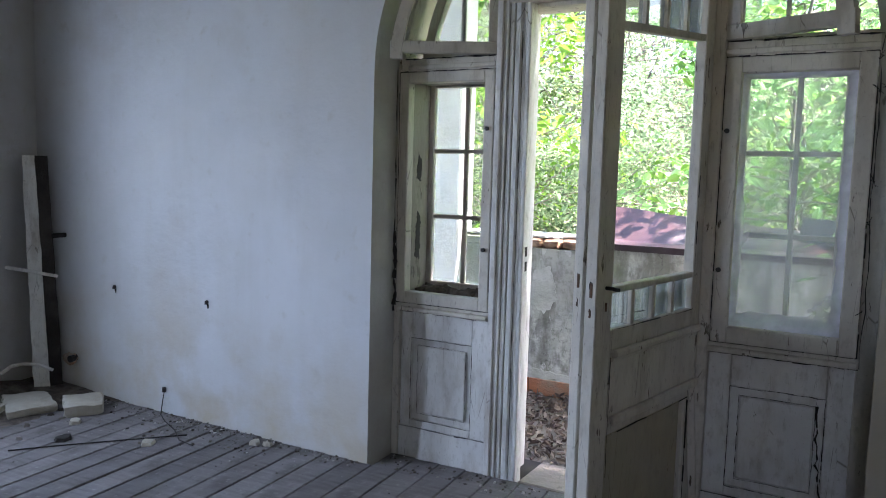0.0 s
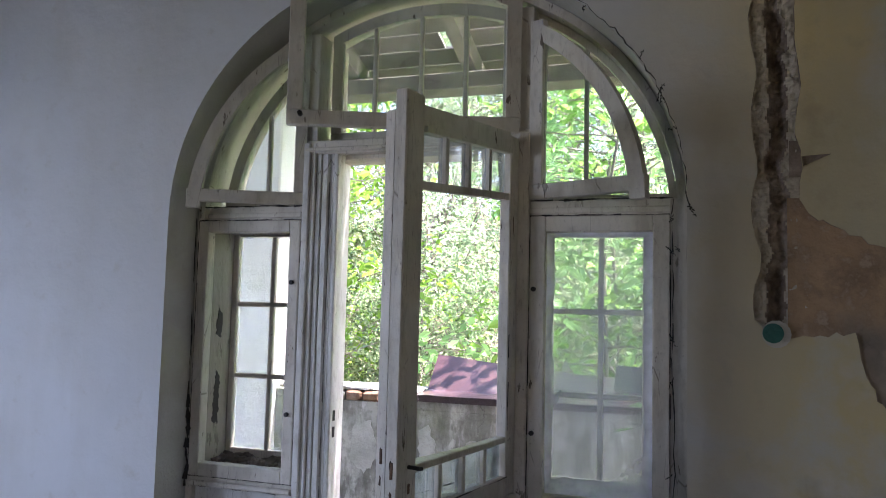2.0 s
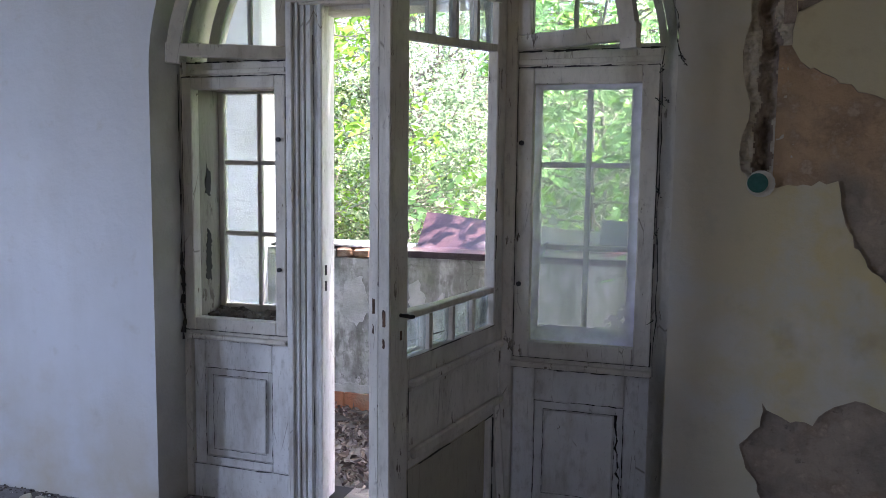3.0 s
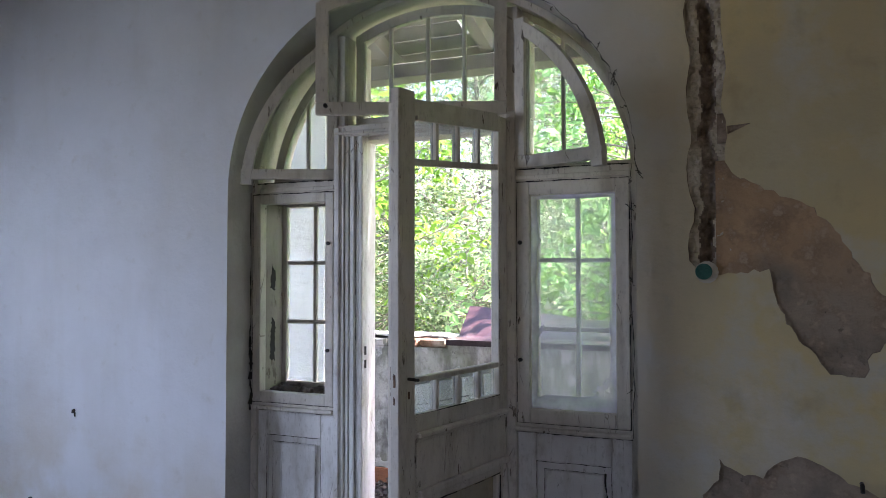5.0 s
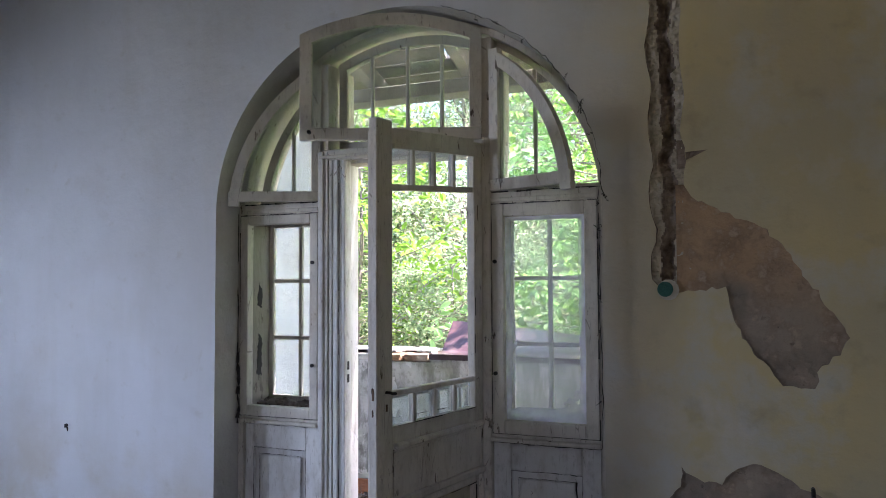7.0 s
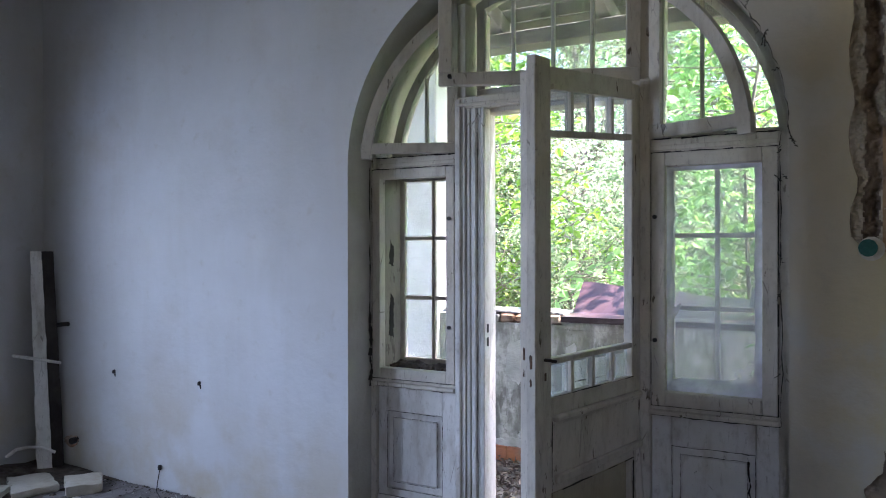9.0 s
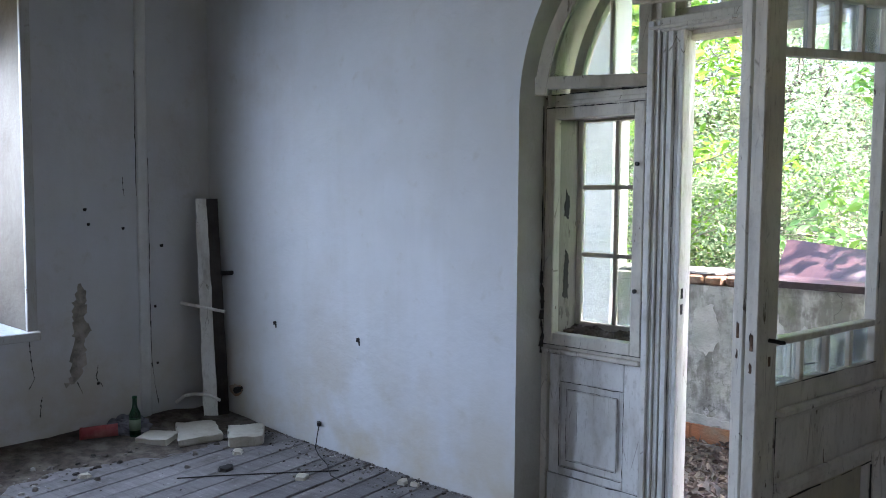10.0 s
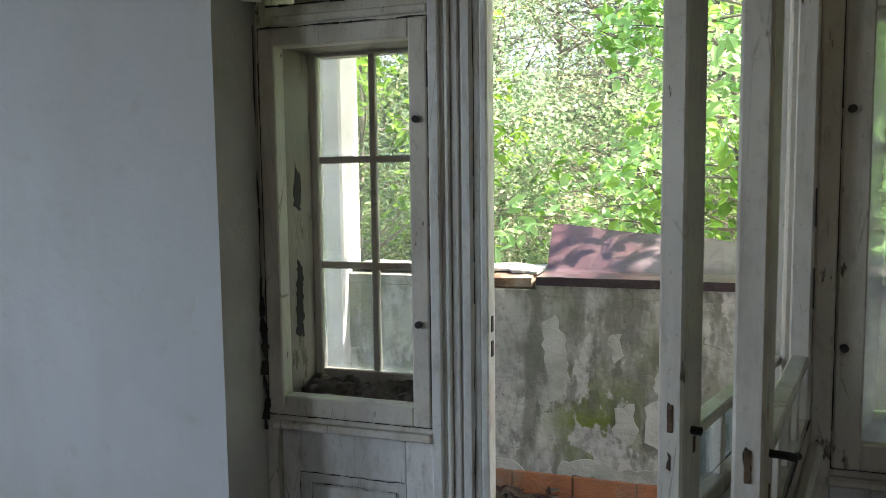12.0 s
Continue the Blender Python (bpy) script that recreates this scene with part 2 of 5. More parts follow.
DUSTY = glass_material("dust_filmed_glass", 0.36, (0.84, 0.82, 0.95), 1.45, 0.55, 0.5)
HAZY = glass_material("hazy_glass", 0.14, (0.78, 0.84, 0.82), 1.10, 0.2, 0.25)
IRON = material("blackened_iron", (0.03, 0.028, 0.027), 0.55, 0.6)
CEIL = material("ceiling_whitewash", (0.6, 0.6, 0.58), 0.9)
finish(CEIL, mix(CEIL, noise_fac(CEIL, place(CEIL), 1.2, 0.35, 0.65), (0.46, 0.44, 0.40), (0.33, 0.30, 0.25)))
WHITEWASH = rough_plaster("flaking_whitewash", (0.84, 0.84, 0.85), (0.78, 0.78, 0.79), (0.66, 0.65, 0.63), 3.0)


# ---- building helpers ----
def thing(name, label, category, m=Matrix(), group="", kind=""):
    ob = new(name)
    ob.matrix_basis = m
    ob.empty_display_size = 0.1
    return tagged(ob, label, category, group, kind)


def finish_mesh(bm, name, mat, smooth=False):
    bmesh.ops.recalc_face_normals(bm, faces=bm.faces)
    me = bpy.data.meshes.new(name)
    bm.to_mesh(me)
    bm.free()
    me.materials.append(mat)
    if smooth:
        for p in me.polygons:
            p.use_smooth = True
    return me


def part(name, bm, mat, parent, label="", smooth=False, kind=""):
    ob = new(name, finish_mesh(bm, name, mat, smooth))
    ob.parent = parent
    return tagged(ob, label, kind=kind)


def box(bm, x0, x1, y0, y1, z0, z1, bevel=0.0, m=None):
    made = bmesh.ops.create_cube(bm, size=1.0, matrix=Matrix.Translation(((x0 + x1) / 2, (y0 + y1) / 2, (z0 + z1) / 2)) @ Matrix.Diagonal((x1 - x0, y1 - y0, z1 - z0, 1)))
    vs = made["verts"]
    if bevel:
        edges = list({e for v in vs for e in v.link_edges})
        r = bmesh.ops.bevel(bm, geom=edges, offset=bevel, segments=1, affect="EDGES", profile=0.5)
        vs = list({v for f in r["faces"] for v in f.verts} | {v for v in vs if v.is_valid})
    if m is not None:
        bmesh.ops.transform(bm, matrix=m, verts=vs)
    return bm


def boxed(*a, **k):
    return box(bmesh.new(), *a, **k)


def prism(outline, y0, y1, bm=None):
    """A solid from an (x, z) outline between two depths."""
    bm = bm or bmesh.new()
    front = [bm.verts.new((x, y0, z)) for x, z in outline]
    back = [bm.verts.new((x, y1, z)) for x, z in outline]
    bm.faces.new(front)
    bm.faces.new(back[::-1])
    n = len(outline)
    for i in range(n):
        bm.faces.new((front[i], back[i], back[(i + 1) % n], front[(i + 1) % n]))
    return bm


def strip(inner, outer, y0, y1, bm=None):
    """A curved bar between two open (x, z) lines of equal length."""
    bm = bm or bmesh.new()
    rows = [[bm.verts.new((p[0], y, p[1])) for p in line] for line, y in ((inner, y0), (outer, y0), (outer, y1), (inner, y1))]
    for k in range(4):
        a, b = rows[k], rows[(k + 1) % 4]
        for i in range(len(inner) - 1):
            bm.faces.new((a[i], a[i + 1], b[i + 1], b[i]))
    for i in (0, -1):
        bm.faces.new([r[i] for r in rows])
    return bm


def tube(points, radius, sides=6, bm=None, end=None):
    """A round bar along points, tapering to the radius end."""
    bm = bm or bmesh.new()
    pts = [Vector(p) for p in points]
    end = radius if end is None else end
    rings = []
    for i, p in enumerate(pts):
        d = (pts[min(i + 1, len(pts) - 1)] - pts[max(i - 1, 0)]).normalized()
        q = d.to_track_quat("Z", "Y")
        r = radius + (end - radius) * i / max(1, len(pts) - 1)
        rings.append([bm.verts.new(p + q @ Vector((r * math.cos(a), r * math.sin(a), 0))) for a in [2 * math.pi * k / sides for k in range(sides)]])
    for a, b in zip(rings, rings[1:]):
        for k in range(sides):
            bm.faces.new((a[k], a[(k + 1) % sides], b[(k + 1) % sides], b[k]))
    bm.faces.new(rings[0][::-1])
    bm.faces.new(rings[-1])
    return bm


def jagged(points, step, jitter, rnd):
    """A closed outline with ragged edges."""
    out = []
    for (x0, z0), (x1, z1) in zip(points, points[1:] + points[:1]):
        n = max(1, int(math.hypot(x1 - x0, z1 - z0) / step))
        for i in range(n):
            k = jitter if i else jitter * 0.3
            out.append((x0 + (x1 - x0) * i / n + rnd.uniform(-k, k), z0 + (z1 - z0) * i / n + rnd.uniform(-k, k)))
    return out


# ---- the room ----
WEST, EAST, SOUTH, HIGH = -3.70, 4.30, -6.0, 3.90
CX, HALF, SPRING, RISE, THICK = 0.030, 1.081, 1.93, 1.02, 0.55


def arch_z(x, inset=0.0):
    k = (x - CX) / (HALF - inset)
    return SPRING + (RISE - inset) * math.sqrt(max(0.0, 1 - k * k))


def arch_line(x0, x1, inset, n=24):
    """Points of the arch from x0 to x1, evenly round the curve."""
    a0, a1 = (math.acos(max(-1, min(1, (x - CX) / (HALF - inset)))) for x in (x0, x1))
    return [(CX + (HALF - inset) * math.cos(a), SPRING + (RISE - inset) * math.sin(a)) for a in [a0 + (a1 - a0) * i / n for i in range(n + 1)]]


def north_wall():
    rnd = random.Random(4)
    FLOOR_Z = -0.08
    arch = arch_line(CX - HALF, CX + HALF, 0.0, 40)
    outer = [(WEST - 0.3, FLOOR_Z), (CX - HALF, FLOOR_Z)] + arch + [(CX + HALF, FLOOR_Z), (EAST + 0.3, FLOOR_Z), (EAST + 0.3, HIGH), (WEST - 0.3, HIGH)]
    chase, k = [], 0
    for side, zs in ((-1, [3.42 - 0.055 * q for q in range(35)]), (1, [1.955 + 0.055 * q for q in range(27)])):
        for z in zs:  # scalloped edges where the plaster broke away
            bite = abs(math.sin(z * 9.5 + side)) * 0.022 + rnd.uniform(0, 0.012)
            narrow = 0.012 if z < 1.8 else 0.0
            chase.append(((1.338 - bite + narrow if side < 0 else 1.438 + bite) - 0.012 * math.sin(z * 2.2), z))
        if side < 0:
            chase += [(1.372, 1.50), (1.408, 1.487)]
            torn = [(1.45, 1.488), (1.631, 1.516), (1.672, 1.349), (1.75, 1.22), (1.842, 1.107), (1.965, 1.10), (1.975, 1.17), (2.06, 1.24), (2.097, 1.31), (1.949, 1.538), (1.87, 1.66), (1.797, 1.752), (1.62, 1.83), (1.50, 1.905)]
            chase += jagged(torn, 0.025, 0.010, rnd)[:-15]
    low = [(1.438, 0.744), (1.50, 0.70), (1.599, 0.685), (1.66, 0.755), (1.726, 0.78), (1.84, 0.74), (1.93, 0.69), (2.1, 0.62), (2.0, 0.42), (1.7, 0.33), (1.45, 0.40), (1.37, 0.59), (1.43, 0.66)]
    spike = [(1.475, 2.10), (1.57, 2.105), (1.48, 2.06)]
    holes = [chase, jagged(low, 0.025, 0.010, rnd), spike]
    bm = bmesh.new()
    edges = []
    for loop in [outer] + holes:
        vs = [bm.verts.new((x, 0, z)) for x, z in loop]
        edges += [bm.edges.new((a, b)) for a, b in zip(vs, vs[1:] + vs[:1])]
    bmesh.ops.triangle_fill(bm, use_beauty=True, use_dissolve=False, edges=edges)
    # torn edges of the plaster go into the wall; dark brown draws their shadow line
    lip = bmesh.new()
    for loop in holes:
        a = [lip.verts.new((x, 0.0, z)) for x, z in loop]
        b = [lip.verts.new((x + rnd.uniform(-0.003, 0.003), 0.018, z)) for x, z in loop]
        for i in range(len(loop)):
            j = (i + 1) % len(loop)
            lip.faces.new((a[i], a[j], b[j], b[i]))
    # reveal and outer face
    rim = [(CX - HALF, FLOOR_Z)] + arch + [(CX + HALF, FLOOR_Z)]
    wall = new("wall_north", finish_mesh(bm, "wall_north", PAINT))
    tagged(wall, "stained whitewashed plaster wall with an arched opening", "wall", kind="structure")
    part("broken_edge", lip, CHASE, wall, "brown broken plaster edge, darkened as a shadow line")
    # the arch's inner shadow is toned into this grimy plaster
    soffit = bmesh.new()
    a = [soffit.verts.new((x, 0, z)) for x, z in rim]
    b = [soffit.verts.new((x, THICK, z)) for x, z in rim]
    for i in range(len(rim) - 1):
        soffit.faces.new((a[i], a[i + 1], b[i + 1], b[i]))
    part("reveal", soffit, REVEAL, wall, "grimy plastered reveal of the arch, toned darker for shade")
    back = bmesh.new()
    rest = [(WEST - 0.3, FLOOR_Z)] + rim + [(EAST + 0.3, FLOOR_Z), (EAST + 0.3, HIGH), (WEST - 0.3, HIGH)]
    vs = [back.verts.new((x, THICK, z)) for x, z in rest]
    bmesh.ops.triangle_fill(back, use_beauty=True, use_dissolve=False, edges=[back.edges.new((p, q)) for p, q in zip(vs, vs[1:] + vs[:1])])
    part("outer_face", back, WHITEWASH, wall, "flaking whitewashed outer face")
    for (x0, x1, z0, z1), mat, label, groove in (((1.27, 1.50, 1.46, 3.44), SKIN, "torn pale plaster skin along the gouged channel", True), ((1.432, 2.14, 1.06, 1.945), CORE, "bare clay plaster where paint fell off", False), ((1.33, 2.14, 0.29, 0.82), CORE, "bare clay plaster where paint fell off", False), ((1.44, 1.60, 2.03, 2.13), CHASE, "small torn spot", False)):
        step = 0.006 if groove else 0.025
        nx, nz = int((x1 - x0) / step) + 2, int((z1 - z0) / step) + 2
        bm, deep = bmesh.new(), bmesh.new()

        def sheet_point(i, j):
            p = Vector((x0 + i * step, 0, z0 + j * step))
            y = 0.010 + 0.003 * noise.noise(p * 9) + 0.003 * noise.noise(p * 40)
            if groove:
                mid = 1.392 - 0.012 * math.sin(p.z * 2.2) + 0.022 * noise.noise(Vector((0, 0, p.z * 7))) + 0.01 * noise.noise(Vector((0, 5, p.z * 19)))
                half = 0.026 + 0.014 * noise.noise(Vector((3, 0, p.z * 15))) + 0.010 * noise.noise(Vector((3, 2, p.z * 43)))
                u = (p.x - mid) / half
                near = max(0.0, 1 - u * u)
                y += 0.005 + 0.05 * near ** 0.5 * (0.8 + 0.5 * noise.noise(p * 18)) + 0.007 * noise.noise(p * 30) + 0.006 * noise.noise(p * 75)
                return Vector((p.x, y, p.z)), near > 0.05
            return Vector((p.x, y + 0.0, p.z)), False

        g = [[sheet_point(i, j) for j in range(nz)] for i in range(nx)]
        made = ({}, {})
        for i in range(nx - 1):
            for j in range(nz - 1):
                corners = ((i, j), (i + 1, j), (i + 1, j + 1), (i, j + 1))
                k = 1 if any(g[a][b][1] for a, b in corners) else 0
                mesh = (bm, deep)[k]
                quad = []
                for c in corners:
                    if c not in made[k]:
                        made[k][c] = mesh.verts.new(g[c[0]][c[1]][0])
                    quad.append(made[k][c])
                mesh.faces.new(quad)
        part("bare_patch", bm, mat, wall, label)
        if groove:
            part("gouge", deep, CHASE, wall, "gouged channel for an old pipe")
        else:
            deep.free()
    return wall


north_wall()


def plain_wall(name, outline_boxes, label):
    bm = bmesh.new()
    for b in outline_boxes:
        box(bm, *b)
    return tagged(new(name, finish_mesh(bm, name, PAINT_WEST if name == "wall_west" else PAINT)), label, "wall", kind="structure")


WY0, WY1, WZ0, WZ1 = -2.25, -1.20, 0.70, 2.78
# rear west and south gaps are unseen, cut for the added lamps
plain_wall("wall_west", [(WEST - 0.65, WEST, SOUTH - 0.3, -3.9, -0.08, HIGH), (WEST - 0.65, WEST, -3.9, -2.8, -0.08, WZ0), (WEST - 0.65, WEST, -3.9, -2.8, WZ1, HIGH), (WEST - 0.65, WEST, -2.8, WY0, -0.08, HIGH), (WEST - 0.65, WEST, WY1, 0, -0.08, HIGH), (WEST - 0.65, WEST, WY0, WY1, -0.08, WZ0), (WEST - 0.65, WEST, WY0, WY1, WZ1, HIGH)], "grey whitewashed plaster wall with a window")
plain_wall("wall_east", [(EAST, EAST + 0.3, SOUTH - 0.3, 0, -0.08, HIGH)], "stained whitewashed plaster wall")
plain_wall("wall_south", [(WEST, 2.0, SOUTH - 0.3, SOUTH, -0.08, HIGH), (3.2, EAST, SOUTH - 0.3, SOUTH, -0.08, HIGH), (2.0, 3.2, SOUTH - 0.3, SOUTH, -0.08, 0.9), (2.0, 3.2, SOUTH - 0.3, SOUTH, 2.6, HIGH)], "stained whitewashed plaster wall with an added unseen opening")
tagged(new("ceiling", finish_mesh(boxed(WEST - 0.3, EAST + 0.3, SOUTH - 0.3, THICK, HIGH, HIGH + 0.2), "ceiling", CEIL)), "yellowed whitewashed plaster ceiling", "ceiling", kind="structure")

floor = tagged(new("floor", finish_mesh(boxed(WEST - 0.3, EAST + 0.3, SOUTH - 0.3, THICK + 0.02, -0.25, -0.028), "floor", GAP)), "old dusty grey floorboards", "floor", kind="structure")

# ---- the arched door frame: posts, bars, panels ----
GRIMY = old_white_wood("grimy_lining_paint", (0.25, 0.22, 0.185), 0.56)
FY, FB = 0.21, 0.50  # front and back of the frame
frame_unit = thing("door_1", "peeling white wooden arched door frame with side lights", "door frame", kind="structure")
# cleaner paint on the lower panels; on the post its paleness stands for light
CLEAN_LIT = old_white_wood("clean_lit_pale_paint", (0.71, 0.70, 0.675), 0.70)


def rim(inset, width, y0, y1, low):
    bm = bmesh.new()
    a, b = arch_line(CX - HALF + inset + width, CX + HALF - inset - width, inset + width, 40), arch_line(CX - HALF + inset, CX + HALF - inset, inset, 40)
    return strip([(a[0][0], low)] + a + [(a[-1][0], low)], [(b[0][0], low)] + b + [(b[-1][0], low)], y0, y1, bm)


part("arched_rim", rim(0.002, 0.034, FY, FB, -0.03), WHITE, frame_unit)
# post coloured paler to carry the brighter light falling on it
post = part("post", box(boxed(-0.505, -0.474, FY - 0.02, FY + 0.085, -0.03, 2.275, 0.004), -0.474, -0.462, FY - 0.006, FY + 0.085, -0.03, 2.275, 0.003), CLEAN_LIT, frame_unit)
part("fillet", boxed(-0.462, -0.448, FY - 0.012, FY + 0.085, -0.03, 2.275, 0.004), CLEAN_LIT, post)
part("fillet", boxed(-0.446, -0.425, FY - 0.002, FY + 0.085, -0.03, 2.275, 0.003), CLEAN_LIT, post)
part("fillet", boxed(-0.424, -0.385, FY + 0.0, FY + 0.085, -0.03, 2.275, 0.010), CLEAN_LIT, post)
part("fillet", boxed(-0.384, -0.368, FY + 0.010, FY + 0.085, -0.03, 2.275, 0.003), CLEAN_LIT, post)
part("stop_bead", boxed(-0.367, -0.345, FY + 0.004, FY + 0.075, -0.03, 2.275, 0.005), CLEAN_LIT, post)
part("outer_post", boxed(-0.504, -0.42, FY + 0.086, FB, -0.03, 2.275, 0.004), CLEAN_LIT, post)
for z in (1.0, 1.07):
    part("strike_plate", boxed(-0.3455, -0.3425, FY + 0.03, FY + 0.05, z, z + 0.045, 0.001), IRON, post)
part("post", box(box(boxed(0.462, 0.508, FY - 0.02, FB, -0.03, 2.275, 0.004), 0.445, 0.462, FY + 0.03, FB, -0.03, 2.275, 0.003), 0.402, 0.445, FY + 0.06, FB, -0.03, 2.275, 0.006), WHITE, frame_unit)
part("head_bar", box(box(boxed(-0.507, 0.51, FY - 0.008, FB, 2.225, 2.285, 0.005), -0.50, 0.50, FY - 0.022, FY, 2.235, 2.252, 0.004), -0.33, 0.40, FY + 0.04, FY + 0.08, 2.205, 2.226, 0.004), WHITE, frame_unit)
for x0, x1 in ((-0.985, -0.506), (0.509, 1.05)):
    part("transom_bar", box(boxed(x0, x1, FY - 0.006, FB, 1.925, 2.0, 0.005), x0, x1, FY - 0.02, FY, 1.945, 1.968, 0.004), WHITE, frame_unit)
for x in (-0.48, 0.484):
    part("upper_post", boxed(x - 0.03, x + 0.03, FY + 0.002, FB, 2.285, arch_z(x, 0.06) + 0.01, 0.004), WHITE, frame_unit)
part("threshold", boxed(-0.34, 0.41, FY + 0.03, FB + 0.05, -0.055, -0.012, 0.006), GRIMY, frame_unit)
for x0, x1, px0, px1 in ((-1.005, -0.506, -0.945, -0.597), (0.509, 1.055, 0.60, 0.955)):
    sl = part("lower_panel", boxed(x0, x1, FY + 0.03, FB, -0.03, 0.752, 0.003), CLEAN_LIT, frame_unit)
    # raised surround of the sunk field
    part("stile", boxed(x0, px0, FY + 0.008, FY + 0.03, 0.15, 0.75, 0.004), CLEAN_LIT, sl)
    part("stile", boxed(px1, x1, FY + 0.008, FY + 0.03, 0.15, 0.75, 0.004), CLEAN_LIT, sl)
    part("rail", boxed(px0, px1, FY + 0.009, FY + 0.03, 0.613, 0.749, 0.004), CLEAN_LIT, sl)
    part("rail", boxed(px0, px1, FY + 0.009, FY + 0.03, 0.15, 0.19, 0.004), CLEAN_LIT, sl)
    part("field", boxed(px0 + 0.035, px1 - 0.035, FY + 0.016, FY + 0.031, 0.225, 0.578, 0.008), CLEAN_LIT, sl)
    part("kickboard", boxed(x0, x1, FY - 0.004, FY + 0.03, -0.03, 0.152, 0.004), CLEAN_LIT, sl)
    part("sill_moulding", box(boxed(x0 - 0.01, x1, FY - 0.03, FY + 0.05, 0.752, 0.775, 0.006), x0 - 0.01, x1, FY - 0.012, FY + 0.04, 0.775, 0.79, 0.003), WHITE, frame_unit)

part("jamb_board", boxed(1.046, 1.082, FY + 0.004, FB, -0.03, 2.0, 0.004), WHITE, frame_unit)
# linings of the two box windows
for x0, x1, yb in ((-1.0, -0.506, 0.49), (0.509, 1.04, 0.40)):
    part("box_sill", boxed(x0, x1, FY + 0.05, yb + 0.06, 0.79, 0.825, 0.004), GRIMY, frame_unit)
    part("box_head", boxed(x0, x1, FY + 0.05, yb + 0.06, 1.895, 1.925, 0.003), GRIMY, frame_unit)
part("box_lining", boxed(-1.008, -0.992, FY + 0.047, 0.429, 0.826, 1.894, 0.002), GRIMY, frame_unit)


def rect_sash(name, label, x0, x1, z0, z1, y0, y1, w, xs, zs, mat, glass, group, wb=None):
    """A casement: two stiles, two rails, muntins and panes."""
    s = thing(name, label, "window sash", group=group)
    wb = wb or w
    part("stile", boxed(x0, x0 + w, y0, y1, z0, z1, 0.004), mat, s)
    part("stile", boxed(x1 - w, x1, y0, y1, z0, z1, 0.004), mat, s)
    part("rail", boxed(x0 + w, x1 - w, y0 + 0.001, y1 - 0.001, z0, z0 + wb, 0.004), mat, s)
    part("rail", boxed(x0 + w, x1 - w, y0 + 0.001, y1 - 0.001, z1 - w, z1, 0.004), mat, s)
    ym = (y0 + y1) / 2
    for x in xs:
        part("muntin", boxed(x - 0.011, x + 0.011, y0 + 0.006, y1 - 0.006, z0 + wb, z1 - w, 0.003), mat, s)
    for z in zs:
        part("muntin", boxed(x0 + w, x1 - w, y0 + 0.007, y1 - 0.007, z - 0.011, z + 0.011, 0.003), mat, s)
    if glass:
        gx, gz = [x0 + w] + xs + [x1 - w], [z0 + wb] + zs + [z1 - w]
        for a, b in zip(gx, gx[1:]):
            for c, d in zip(gz, gz[1:]):
                p = part("pane", boxed(a + 0.002, b - 0.002, ym - 0.0015, ym + 0.0015, c + 0.002, d - 0.002), glass, s)
                p.visible_shadow = False
    return s


def nails(s, pts):
    for x, y, z in pts:
        part("window_catch", tube([(x, y + 0.004, z), (x, y - 0.012, z)], 0.010, 8), IRON, s, "black iron turn button")


left_in = rect_sash("window_sash", "white wooden casement with its glass gone", -1.034, -0.512, 0.792, 1.935, FY - 0.012, FY + 0.045, 0.052, [], [], WHITE, None, "inner sashes", 0.058)
nails(left_in, [(-0.542, FY - 0.012, 1.66), (-0.542, FY - 0.012, 1.09)])
right_in = rect_sash("window_sash", "white wooden casement with dust filmed glass", 0.512, 1.045, 0.792, 1.935, FY - 0.012, FY + 0.045, 0.062, [], [], WHITE, DUSTY, "inner sashes", 0.066)
nails(right_in, [(0.53, FY - 0.012, 1.646), (0.53, FY - 0.012, 1.088)])
rect_sash("window_sash", "white six-pane outer casement", -1.015, -0.59, 0.826, 1.93, 0.43, 0.465, 0.046, [-0.78], [1.222, 1.56], WHITE, HAZY, "outer sashes", 0.055)
rect_sash("window_sash", "white six-pane outer casement", 0.535, 0.985, 0.826, 1.912, 0.328, 0.363, 0.048, [0.775], [1.228, 1.562], WHITE, GLASS, "outer sashes", 0.075)


